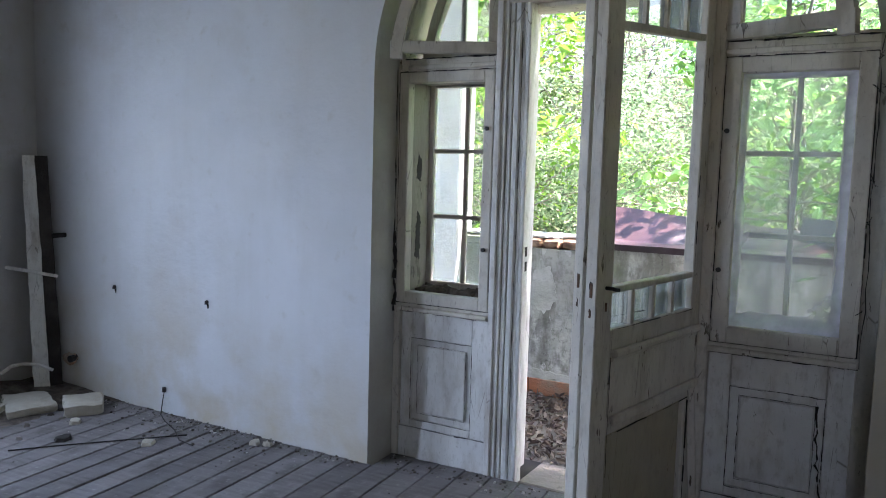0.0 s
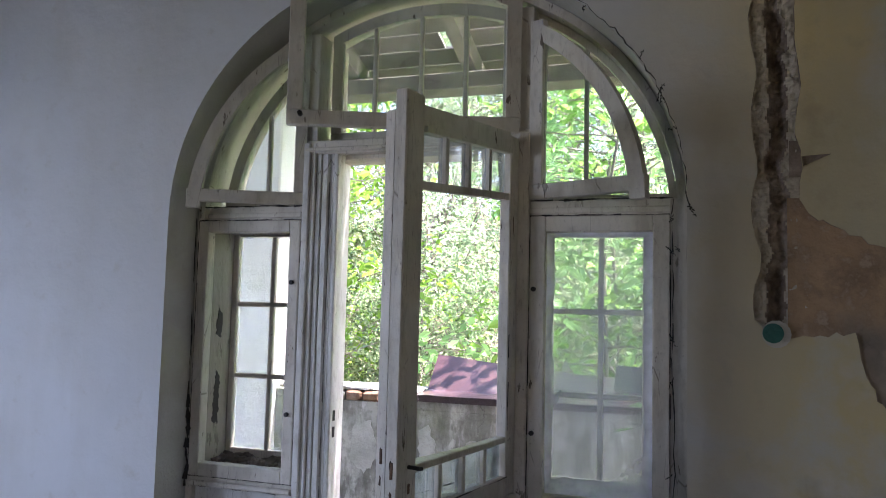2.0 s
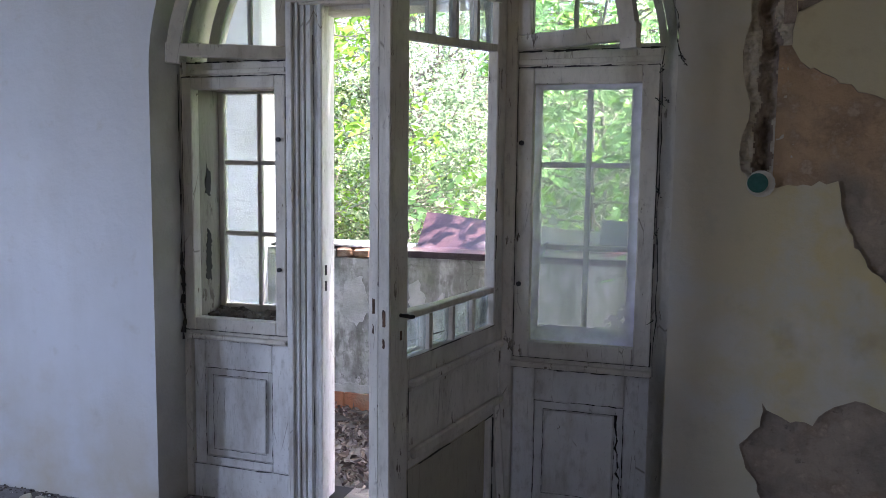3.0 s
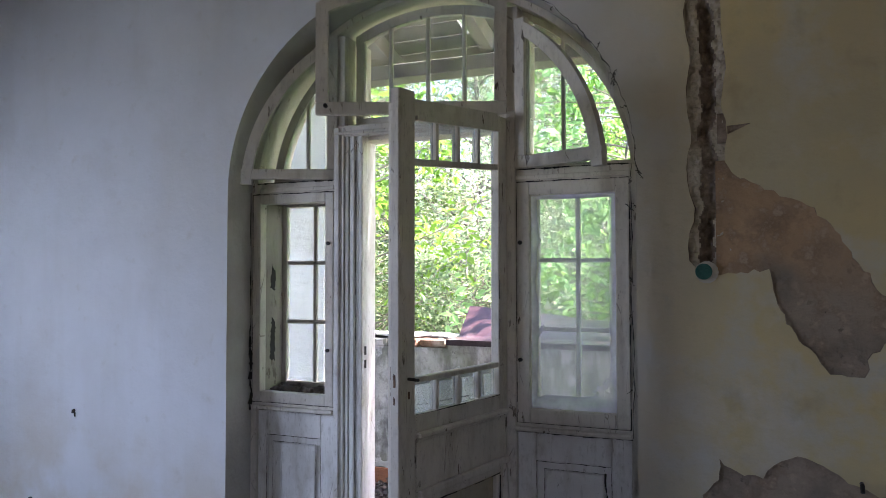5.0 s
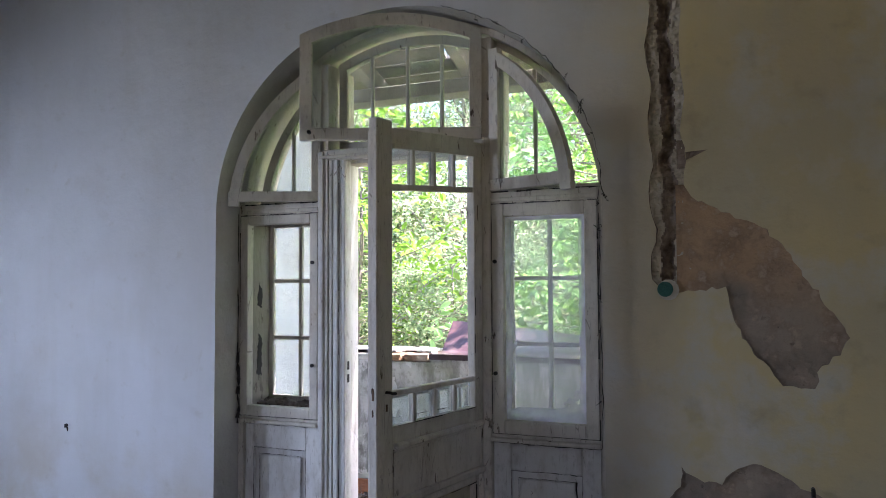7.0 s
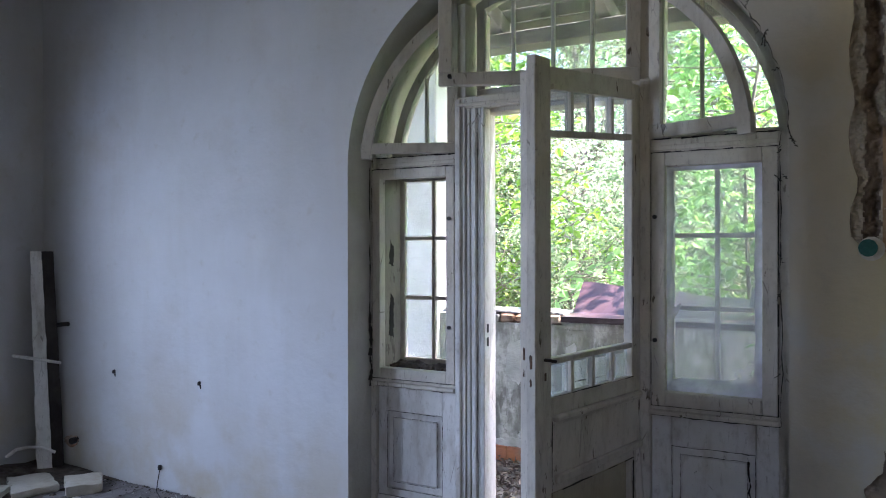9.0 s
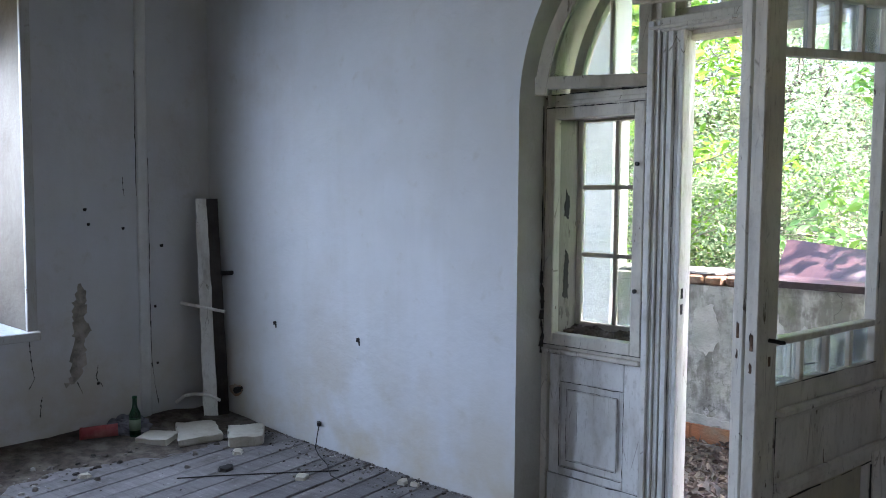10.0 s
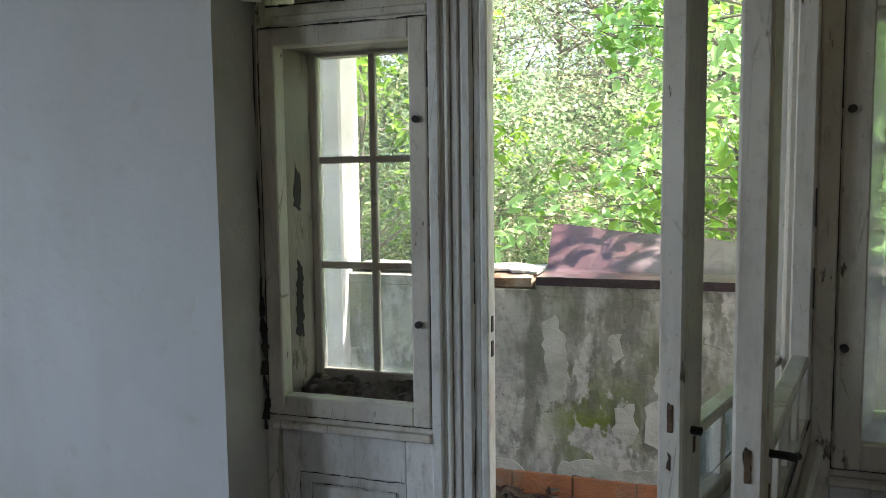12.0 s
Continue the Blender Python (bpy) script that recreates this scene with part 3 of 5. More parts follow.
def arch_sash(name, label, x0, x1, z0, inset, w, y0, y1, pivot, angle, xs, glass, group, cut=0.0):
    """A fanlight sash whose head follows the arch, turned about an upright hinge line."""
    s = thing(name, label, "window sash", pose(pivot[0], pivot[1], 0, 0, 0, angle), group)
    ox, oy = pivot

    def shift(line):
        return [(x - ox, z) for x, z in line]

    lo, hi = CX - HALF + inset + 0.001, CX + HALF - inset - 0.001
    a0, a1 = max(x0, lo), min(x1, hi)
    outer, inner = arch_line(a0, a1, inset), arch_line(max(a0, lo + w), min(a1, hi - w), inset + w)
    Y0, Y1 = y0 - oy, y1 - oy
    part("arched_rail", strip(shift(inner), shift(outer), Y0, Y1), WHITE, s)
    b0, b1 = (x0 if x0 > lo else lo), (x1 if x1 < hi else hi)
    part("rail", boxed(b0 - ox, b1 - ox, Y0 + 0.001, Y1 - 0.001, z0, z0 + w, 0.004), WHITE, s)
    if x0 > lo:
        part("stile", boxed(x0 - ox, x0 + w - ox, Y0 + 0.002, Y1 - 0.002, z0 + w, arch_z(x0 + w * 0.2, inset), 0.003), WHITE, s)
    if x1 < hi:
        part("stile", boxed(x1 - w - ox, x1 - ox, Y0 + 0.002, Y1 - 0.002, z0 + w, arch_z(x1 - w * 0.2, inset), 0.003), WHITE, s)
    for x in xs:
        part("muntin", boxed(x - 0.009 - ox, x + 0.009 - ox, Y0 + 0.006, Y1 - 0.006, z0 + w, arch_z(x, inset + w) + 0.004, 0.003), WHITE, s)
    if glass:
        line = arch_line(max(x0 + w if x0 > lo else a0, lo + w), min(x1 - w if x1 < hi else a1, hi - w), inset + w)
        ym = (Y0 + Y1) / 2
        outline = [(line[0][0], z0 + w)] + line + [(line[-1][0], z0 + w)] if line[0][1] > z0 + w + 0.01 and line[-1][1] > z0 + w + 0.01 else ([(line[-1][0], z0 + w)] + line if line[0][1] <= z0 + w + 0.01 else line + [(line[0][0], z0 + w)])
        p = part("pane", prism(shift(outline), ym - 0.0015, ym + 0.0015), glass, s)
        p.visible_shadow = False
    return s


# three inner fanlights, all standing ajar into the room
arch_sash("window_sash", "white quarter fanlight standing wide ajar", -1.2, -0.510, 2.0, 0.03, 0.055, FY - 0.02, FY + 0.02, (-0.512, FY + 0.03), 25, [], GLASS, "inner fanlights")
fan_c = arch_sash("window_sash", "white arched fanlight hanging open", -0.455, 0.478, 2.272, 0.02, 0.062, FY - 0.02, FY + 0.02, (0.478, 0.165), 22, [], GLASS, "inner fanlights")
arch_sash("window_sash", "white quarter fanlight standing ajar", 0.514, 1.2, 2.0, 0.095, 0.06, FY - 0.02, FY + 0.02, (0.514, FY + 0.01), -22, [], GLASS, "inner fanlights")
part("window_catch", tube([(-0.87, -0.055, 2.30), (-0.87, -0.03, 2.30)], 0.010, 8), IRON, fan_c, "black iron turn button")
# fixed outer fanlights
arch_sash("window_sash", "fixed outer quarter fanlight", -1.2, -0.512, 2.0, 0.085, 0.05, 0.295, 0.33, (0, 0), 0, [-0.745], GLASS, "outer fanlights")
arch_sash("window_sash", "fixed outer arched fanlight with thin vertical bars", -0.432, 0.415, 2.286, 0.062, 0.05, 0.295, 0.33, (0, 0), 0, [-0.225, -0.007, 0.197], GLASS, "outer fanlights")
arch_sash("window_sash", "fixed outer quarter fanlight", 0.515, 1.2, 2.0, 0.038, 0.03, 0.295, 0.33, (0, 0), 0, [0.715], GLASS, "outer fanlights")


YELLOWED = old_white_wood("yellowed_panel_paint", (0.42, 0.375, 0.27), 0.66)
RUSTED = rough_plaster("brown_rust", (0.12, 0.07, 0.045), (0.06, 0.04, 0.03), (0.17, 0.10, 0.06), 30.0)


# ---- the two door leaves, standing open into the room ----
def door_leaf(label, hinge, free, top, head, low, handle, rail_glass):
    d = Vector((free[0] - hinge[0], free[1] - hinge[1], 0))
    turn = math.degrees(math.atan2(d.y, d.x))
    L = d.length
    # local x runs from the hinge to the free edge, local +y is the face that shows its mouldings
    s = thing("door_leaf", label, "door", pose(hinge[0], hinge[1], 0, 0, 0, turn), "door leaves")
    T = 0.045
    a = 0.112 if handle else 0.075
    part("stile", boxed(0, a, 0, T, 0.0, top + 0.015, 0.004), WHITE, s)
    free_stile = part("stile", boxed(L - 0.108, L, 0, T, 0.0, top, 0.005), WHITE, s)
    b = L - 0.108
    rise = 0.055 if handle else 0.02  # the free side has sagged

    def sloped(x0, x1, y0, y1, z0, z1):
        lift = [rise * (1 - (x - a) / (b - a)) for x in (x0, x1)]
        return prism([(x0, z0 + lift[0]), (x1, z0 + lift[1]), (x1, z1 + lift[1]), (x0, z1 + lift[0])], y0, y1)

    part("rail", sloped(a, b, 0.001, T - 0.001, top - head, top - 0.03), WHITE, s)
    part("moulding", sloped(a, b, T - 0.004, T + 0.012, top - head - 0.003, top - head + 0.017), WHITE, s)
    if handle:
        part("bar", sloped(a, b, 0.006, T - 0.006, 1.936, 1.962), WHITE, s)
    part("bar", boxed(a, b, 0.004, T - 0.002, low + 0.125, low + 0.149, 0.004), WHITE, s)
    for k in (1, 2, 3):
        x = a + (b - a) * k / 4
        if handle:
            part("muntin", sloped(x - 0.011, x + 0.011, 0.008, T - 0.008, 1.962, top - head), WHITE, s)
        part("muntin", boxed(x - 0.012, x + 0.012, 0.008, T - 0.006, low, low + 0.125, 0.003), WHITE, s)
    for k in range(4):
        x0, x1 = a + (b - a) * k / 4 + 0.012, a + (b - a) * (k + 1) / 4 - 0.012
        panes = [boxed(x0, x1, 0.02, 0.023, low, low + 0.125)] + ([sloped(x0, x1, 0.02, 0.023, 1.962, top - head)] if handle else [])
        for pane in panes:
            p = part("pane", pane, rail_glass, s)
            p.visible_shadow = False
    part("rail", boxed(a, b, 0.001, T - 0.001, 0.72, low, 0.003), WHITE, s)
    part("moulding", box(boxed(a - 0.05, b, T - 0.002, T + 0.028, 0.835, 0.862, 0.008), a - 0.02, b, T - 0.002, T + 0.014, 0.822, 0.836, 0.004), WHITE, s, "worn rounded weather moulding")
    part("board", boxed(a - 0.04, b, T - 0.006, T + 0.004, 0.625, 0.822, 0.003), WHITE, s)
    part("rail", boxed(a, b, 0.001, T - 0.002, 0.56, 0.72, 0.003), WHITE, s)
    part("panel", boxed(a, b, 0.012, 0.026, 0.12, 0.56, 0.003), YELLOWED, s, "yellowed door panel")
    part("rail", boxed(a, b, 0.001, T - 0.001, 0.0, 0.13, 0.004), WHITE, s)
    # loose moulding that has slipped aslant
    part("loose_moulding", boxed(-0.36, 0.36, 0, 0.022, -0.012, 0.022, 0.006, Matrix.Translation((0.41, T + 0.002, 0.612)) @ pose(0, 0, 0, 0, 0.6, 0)), WHITE, s, "loose slipped moulding")
    part("moulding", boxed(a + 0.005, a + 0.03, 0.024, T + 0.004, 0.13, 0.56, 0.004), WHITE, s)
    part("lock_plate", boxed(L - 0.001, L + 0.0025, 0.018, 0.028, 1.05, 1.10, 0.001), RUSTED, free_stile, "rusty iron lock plate in the edge")
    if handle:
        part("door_handle", tube([(L - 0.06, T - 0.002, 1.08), (L - 0.06, T + 0.026, 1.08), (L - 0.062, T + 0.034, 1.078), (L - 0.078, T + 0.038, 1.076)], 0.0065, 8), IRON, free_stile, "black iron door handle")
    else:
        part("door_handle", tube([(L - 0.05, T - 0.002, 1.045), (L - 0.05, T + 0.012, 1.045), (L - 0.053, T + 0.017, 1.044)], 0.008, 8), IRON, free_stile, "black iron door knob stub")
    part("keyhole_plate", boxed(L - 0.07, L - 0.058, T - 0.001, T + 0.002, 1.0, 1.03, 0.001), RUSTED, free_stile, "rust-stained keyhole plate")
    # dark lines along the joints, dirt and gap shadow in one colour
    for k, (p, q, r) in enumerate((((a, 0.93), (b, 0.93), 0.002), ((a - 0.05, 0.834), (b, 0.834), 0.003), ((a - 0.04, 0.624), (b, 0.624), 0.004), ((a, 0.56), (b, 0.56), 0.003), ((b, 0.0), (b, low), 0.0018), ((a, 0.0), (a, 0.62), 0.004), ((a, 1.1), (a, 1.93), 0.0015))):
        bm = bmesh.new()
        rr = random.Random(k + 5)
        pts = [Vector((p[0] + (q[0] - p[0]) * i / 9 + rr.gauss(0, 0.001), T + 0.0035, p[1] + (q[1] - p[1]) * i / 9 + rr.gauss(0, 0.0015))) for i in range(10)]
        for u, w in zip(pts, pts[1:]):
            tube([u, w], r * rr.choice((0.1, 0.35, 0.6, 0.9, 1.3)), 4, bm)
        part("dirty_joint", bm, GAP, s, "dark joint of dirt and gap shadow")
    for z in (0.35, 1.75):
        part("hinge", tube([(-0.006, T * 0.5, z - 0.05), (-0.006, T * 0.5, z + 0.05)], 0.011, 8), IRON, s)
    return s


door_leaf("open white glazed door leaf with black handle", (0.425, 0.24), (0.262, -0.635), 2.235, 0.115, 0.93, True, HAZY)
door_leaf("open white outer door leaf without glass", (0.388, 0.40), (0.144, -0.43), 2.225, 0.04, 0.89, False, HAZY)

# splintered batten standing in the corner behind the door
batten = thing("splintered_batten", "cracked white batten standing behind the open door", "batten")
part("strip", boxed(-0.016, 0.016, -0.012, 0.012, -0.02, 0.74, 0.003, Matrix.Translation((0.50, 0.15, -0.01)) @ pose(0, 0, 0, -2, -4, 10)), WHITE, batten)



def crack(points, radius, seed, wander=0.0035):
    """A thin uneven dark line along the points, for cracks and joints."""
    r = random.Random(seed)
    line = []
    for a, b in zip(points, points[1:]):
        for k in range(6):
            line.append(Vector(a).lerp(Vector(b), k / 6) + Vector((r.gauss(0, wander), 0, r.gauss(0, wander))))
    line.append(Vector(points[-1]))
    bm = bmesh.new()
    for i in range(len(line) - 1):
        tube([line[i], line[i + 1]], radius * r.choice((0.15, 0.4, 0.8, 1.2, 1.7)), 4, bm, radius * r.uniform(0.2, 1.3))
    return bm


def seam_loop(owner, x0, x1, z0, z1, y, radius, seed):
    for n, (p, q) in enumerate((((x0, z0), (x1, z0)), ((x1, z0), (x1, z1)), ((x1, z1), (x0, z1)), ((x0, z1), (x0, z0)))):
        part("dirty_joint", crack([(p[0], y, p[1]), ((p[0] + q[0]) / 2, y, (p[1] + q[1]) / 2), (q[0], y, q[1])], radius, seed + n, 0.0012), GAP, owner, "dark joint of dirt and gap shadow")


# dark seams round the sashes: dirt, plus the gap shadow put into colour
seam_loop(left_in, -1.0355, -0.5095, 0.791, 1.9365, FY - 0.006, 0.0030, 100)
seam_loop(right_in, 0.5105, 1.0455, 0.791, 1.9365, FY - 0.006, 0.0030, 110)
for k, (x0, x1, px0, px1) in enumerate(((-1.005, -0.506, -0.945, -0.597), (0.509, 1.055, 0.60, 0.955))):
    seam_loop(frame_unit, px0, px1, 0.19, 0.613, FY + 0.0085, 0.0014, 120 + 10 * k)
    seam_loop(frame_unit, px0 + 0.035, px1 - 0.035, 0.225, 0.578, FY + 0.016, 0.0010, 125 + 10 * k)
    part("dirty_joint", crack([(x0, FY - 0.006, 0.153), (x1, FY - 0.006, 0.153)], 0.0022, 140 + k, 0.0012), GAP, frame_unit, "dark joint of dirt and gap shadow")
    part("dirty_joint", crack([(x0, FY - 0.01, 0.750), ((x0 + x1) / 2, FY - 0.01, 0.750), (x1, FY - 0.01, 0.750)], 0.0035, 142 + k, 0.0015), GAP, frame_unit, "dark joint of dirt and gap shadow")
    part("dirty_joint", crack([(x0, FY - 0.007, 1.9985), ((x0 + x1) / 2, FY - 0.007, 1.9985), (x1, FY - 0.007, 1.9985)], 0.003, 144 + k, 0.0015), GAP, frame_unit, "dark joint of dirt and gap shadow")
for k, x in enumerate((-0.4475, -0.3845)):
    part("dirty_joint", crack([(x, FY + 0.004, 0.0), (x, FY + 0.004, 0.8), (x, FY + 0.004, 1.5), (x, FY + 0.004, 2.22)], 0.0014, 150 + k, 0.0012), GAP, frame_unit, "dark joint of dirt and gap shadow")
for k, x in enumerate((0.4605, 0.4455)):
    part("dirty_joint", crack([(x, FY + 0.012, 0.0), (x, FY + 0.012, 0.8), (x, FY + 0.012, 1.5), (x, FY + 0.012, 2.22)], 0.0018, 156 + k, 0.0015), GAP, frame_unit, "dark joint of dirt and gap shadow")
part("split", crack([(0.925, FY + 0.008, 0.60), (0.93, FY + 0.008, 0.45), (0.945, FY + 0.008, 0.30), (0.965, FY + 0.008, 0.17)], 0.0032, 161, 0.003), GAP, frame_unit, "long split in the panel wood")

# ---- the loggia outside ----
LF = -0.06
STUCCO = rough_plaster("damp_stucco", (0.46, 0.465, 0.45), (0.34, 0.345, 0.33), (0.58, 0.58, 0.57), 4.0)


def stucco():
    m = STUCCO
    v = place(m)
    b = m.node_tree.nodes["Principled BSDF"]
    col = b.inputs["Base Color"].links[0].from_socket
    streak = noise_fac(m, place(m, (1, 1, 0.3)), 6.0, 0.46, 0.58, 9.0)
    col = mix(m, times(m, streak, 0.72), col, (0.115, 0.12, 0.095))
    moss = noise_fac(m, v, 1.9, 0.54, 0.66)
    col = mix(m, times(m, moss, 0.45), col, (0.16, 0.19, 0.08))
    # one thick cushion of moss low on the wall
    mp = node(m, "ShaderNodeMapping", Location=(1.12, 0, -1.18), Scale=(4.0, 0.0, 3.6))
    wire(m, v, mp.inputs["Vector"])
    size_ = m.node_tree.nodes.new("ShaderNodeVectorMath")
    size_.operation = "LENGTH"
    wire(m, mp.outputs["Vector"], size_.inputs[0])
    ring = node(m, "ShaderNodeMapRange", **{"From Min": 1.15, "From Max": 0.45})
    wire(m, size_.outputs["Value"], ring.inputs["Value"])
    tuft = times(m, times(m, noise_fac(m, v, 7.0, 0.15, 0.80, 8.0), 0.30, "ADD"), ring.outputs["Result"])
    col = mix(m, tuft, col, (0.14, 0.19, 0.03))
    pale = noise_fac(m, place(m, (1, 1, 0.6)), 3.6, 0.565, 0.58, 9.0)
    col = mix(m, pale, col, (0.52, 0.52, 0.52))
    ridge = node(m, "ShaderNodeTexNoise", Scale=3.5, Detail=5.0, Roughness=0.55)
    wire(m, v, ridge.inputs["Vector"])
    line = node(m, "ShaderNodeMapRange", **{"From Min": 0.0, "From Max": 0.006, "To Min": 1.0, "To Max": 0.0})
    off = m.node_tree.nodes.new("ShaderNodeMath")
    off.operation = "SUBTRACT"
    off.inputs[1].default_value = 0.5
    wire(m, ridge.outputs["Fac"], off.inputs[0])
    size = m.node_tree.nodes.new("ShaderNodeMath")
    size.operation = "ABSOLUTE"
    wire(m, off.outputs[0], size.inputs[0])
    wire(m, size.outputs[0], line.inputs["Value"])
    col = mix(m, times(m, line.outputs["Result"], noise_fac(m, v, 1.7, 0.48, 0.6)), col, (0.06, 0.06, 0.055))
    blotch = noise_fac(m, place(m, (1, 1, 0.45)), 15.0, 0.50, 0.58, 9.0)
    col = mix(m, times(m, times(m, blotch, noise_fac(m, v, 2.6, 0.40, 0.56)), 0.7), col, (0.12, 0.12, 0.105))
    grit = noise_fac(m, v, 22.0, 0.50, 0.66)
    col = mix(m, times(m, grit, 0.5), col, (0.16, 0.16, 0.14))
    wire(m, col, b.inputs["Base Color"])


stucco()
BRICK = rough_plaster("weathered_red_brick", (0.30, 0.17, 0.10), (0.16, 0.10, 0.07), (0.40, 0.33, 0.26), 14.0)
STUCCO_PALE = rough_plaster("pale_stucco_flake", (0.52, 0.53, 0.52), (0.42, 0.43, 0.41), (0.27, 0.28, 0.25), 7.0)
TERRACOTTA = rough_plaster("terracotta_tile", (0.42, 0.17, 0.08), (0.33, 0.14, 0.08), (0.30, 0.22, 0.16), 10.0)
RUST = rough_plaster("rusty_sheet_iron", (0.075, 0.037, 0.038), (0.048, 0.027, 0.030), (0.16, 0.13, 0.135), 5.0)
RUST.node_tree.nodes["Principled BSDF"].inputs["Roughness"].default_value = 0.33
for nd in RUST.node_tree.nodes:
    if nd.type == "BUMP":
        nd.inputs["Strength"].default_value = 0.12
PY = 1.85
FLANGE = rough_plaster("dark_maroon_paint", (0.045, 0.03, 0.035), (0.06, 0.045, 0.05), (0.03, 0.025, 0.03), 8.0)
ZINC = rough_plaster("weathered_zinc", (0.16, 0.18, 0.20), (0.12, 0.135, 0.15), (0.20, 0.21, 0.22), 6.0)
parapet = tagged(new("parapet", finish_mesh(boxed(-1.6, 5.2, PY, PY + 0.36, LF - 0.5, 0.955), "parapet", STUCCO)), "mossy grey stucco balcony parapet with peeling plaster", "parapet", kind="structure")
rnd = random.Random(8)
part("raised_stucco", boxed(-1.6, -1.06, PY, PY + 0.36, 0.9551, 1.012, 0.006), STUCCO, parapet)
part("raised_stucco", boxed(-0.57, 5.2, PY + 0.002, PY + 0.36, 0.9551, 1.012, 0.006), STUCCO, parapet)
x = -1.055
while x < -0.60:  # bricks laid bare where the stucco has broken away
    w = rnd.choice((0.12, 0.135, 0.245))
    w = min(w, -0.572 - x)
    if not (-0.80 < x + w / 2 < -0.76):
        bm = boxed(x + 0.003, x + w - 0.004, PY + rnd.uniform(-0.004, 0.02), PY + 0.34, 0.957, 1.028 + rnd.uniform(-0.008, 0.002), 0.014)
        for q in bm.verts:
            q.co += Vector((rnd.uniform(-0.004, 0.004), rnd.uniform(-0.007, 0.007), rnd.uniform(-0.005, 0.001) if q.co.z > 0.98 else 0))
        part("brick", bm, BRICK, parapet)
    x += w
cop = boxed(-1.6, -0.565, PY + 0.03, PY + 0.37, 1.029, 1.042, 0.0)
bmesh.ops.subdivide_edges(cop, edges=[e for e in cop.edges if abs(e.verts[0].co.x - e.verts[1].co.x) > 0.5], cuts=40)
for q in cop.verts:
    edge = 0.05 * max(0, noise.noise(Vector((q.co.x * 6, 1.7, 0)))) + 0.02 * noise.noise(Vector((q.co.x * 22, 5, 0)))
    if q.co.y < PY + 0.1:
        q.co.y += edge + (0.05 if -0.85 < q.co.x < -0.7 else 0)
    q.co.z += 0.008 * noise.noise(q.co * 9)
part("coping", cop, STUCCO_PALE, parapet, "crumbling pale mortar coping")
for i in range(22):
    part("base_tile", boxed(-1.58 + i * 0.3, -1.58 + i * 0.3 + 0.294, PY - 0.022, PY - 0.001, LF, 0.052, 0.003), TERRACOTTA, parapet)

# remnants of the last coat of render still standing proud
rr = random.Random(52)
for pts, deep in (([(-0.53, 0.62), (-0.50, 0.41), (-0.44, 0.44), (-0.41, 0.60), (-0.42, 0.72), (-0.47, 0.84), (-0.53, 0.80)], 0.006), ([(-0.19, 0.40), (-0.10, 0.43), (-0.08, 0.28), (-0.12, 0.23), (-0.19, 0.27)], 0.006), ([(-0.05, 0.42), (0.04, 0.46), (0.10, 0.30), (0.03, 0.21), (-0.05, 0.25)], 0.006), ([(-0.22, 0.74), (-0.16, 0.76), (-0.15, 0.66), (-0.19, 0.62)], 0.005), ([(-0.98, 0.80), (-0.86, 0.84), (-0.80, 0.62), (-0.90, 0.50), (-1.0, 0.58)], 0.005), ([(-0.46, 0.055), (0.75, 0.055), (0.72, 0.125), (0.40, 0.10), (0.12, 0.14), (-0.05, 0.12), (-0.16, 0.10), (-0.30, 0.145), (-0.44, 0.12)], 0.008), ([(-1.5, 0.055), (-0.62, 0.055), (-0.66, 0.09), (-0.9, 0.12), (-1.2, 0.09), (-1.48, 0.13)], 0.008)):
    part("render_flake", prism(jagged(pts, 0.03, 0.012, rr), PY - deep, PY + 0.003), STUCCO_PALE, parapet, "pale flake of render")
part("render_band", boxed(-0.56, 5.1, PY - 0.006, PY + 0.001, 0.925, 0.984, 0.003), STUCCO, parapet)

# torn roofing sheet lying over the parapet
sheet = thing("metal_sheet", "rust red bent sheet metal lying over the parapet", "metal sheet")
bm = bmesh.new()
rows = []
for i in range(33):
    u = i / 32
    X = -0.555 + 3.4 * u
    lift = max(0.03, 0.215 - 0.085 * (X + 0.555)) + 0.006 * math.sin(40 * u)
    prof = [(PY - 0.03, 1.014), (PY - 0.028, 1.022), (PY + 0.12, 1.026), (PY + 0.19, 1.030), (PY + 0.205, 1.036), (PY + 0.47, 1.03 + lift)]
    rows.append([bm.verts.new((X - 0.02 * (k > 4) + rnd.uniform(-0.004, 0.004), y, z + rnd.uniform(-0.002, 0.002))) for k, (y, z) in enumerate(prof)])
for a, b in zip(rows, rows[1:]):
    for k in range(5):
        bm.faces.new((a[k], b[k], b[k + 1], a[k + 1]))
bmesh.ops.recalc_face_normals(bm, faces=bm.faces)
bmesh.ops.solidify(bm, geom=bm.faces[:], thickness=0.004)
part("sheet", bm, RUST, sheet)
part("flange", boxed(-0.56, 2.85, PY - 0.034, PY - 0.030, 0.982, 1.022, 0.001), FLANGE, sheet, "dark folded front edge")
part("upturned_flap", boxed(0.63, 0.86, -0.003, 0.003, 0, 0.25, 0.001, Matrix.Translation((0, PY + 0.3, 1.04)) @ pose(0, 0, 0, -14, 4, 0)), ZINC, sheet, "bent up grey zinc flap")

PAVE = rough_plaster("loggia_screed", (0.17, 0.15, 0.13), (0.11, 0.10, 0.085), (0.22, 0.2, 0.17), 7.0)
tagged(new("loggia_floor", finish_mesh(boxed(-2.3, 5.2, THICK + 0.02, PY + 0.3, LF - 0.3, LF), "loggia_floor", PAVE)), "dirty concrete loggia floor under dead leaves", "floor", kind="structure")
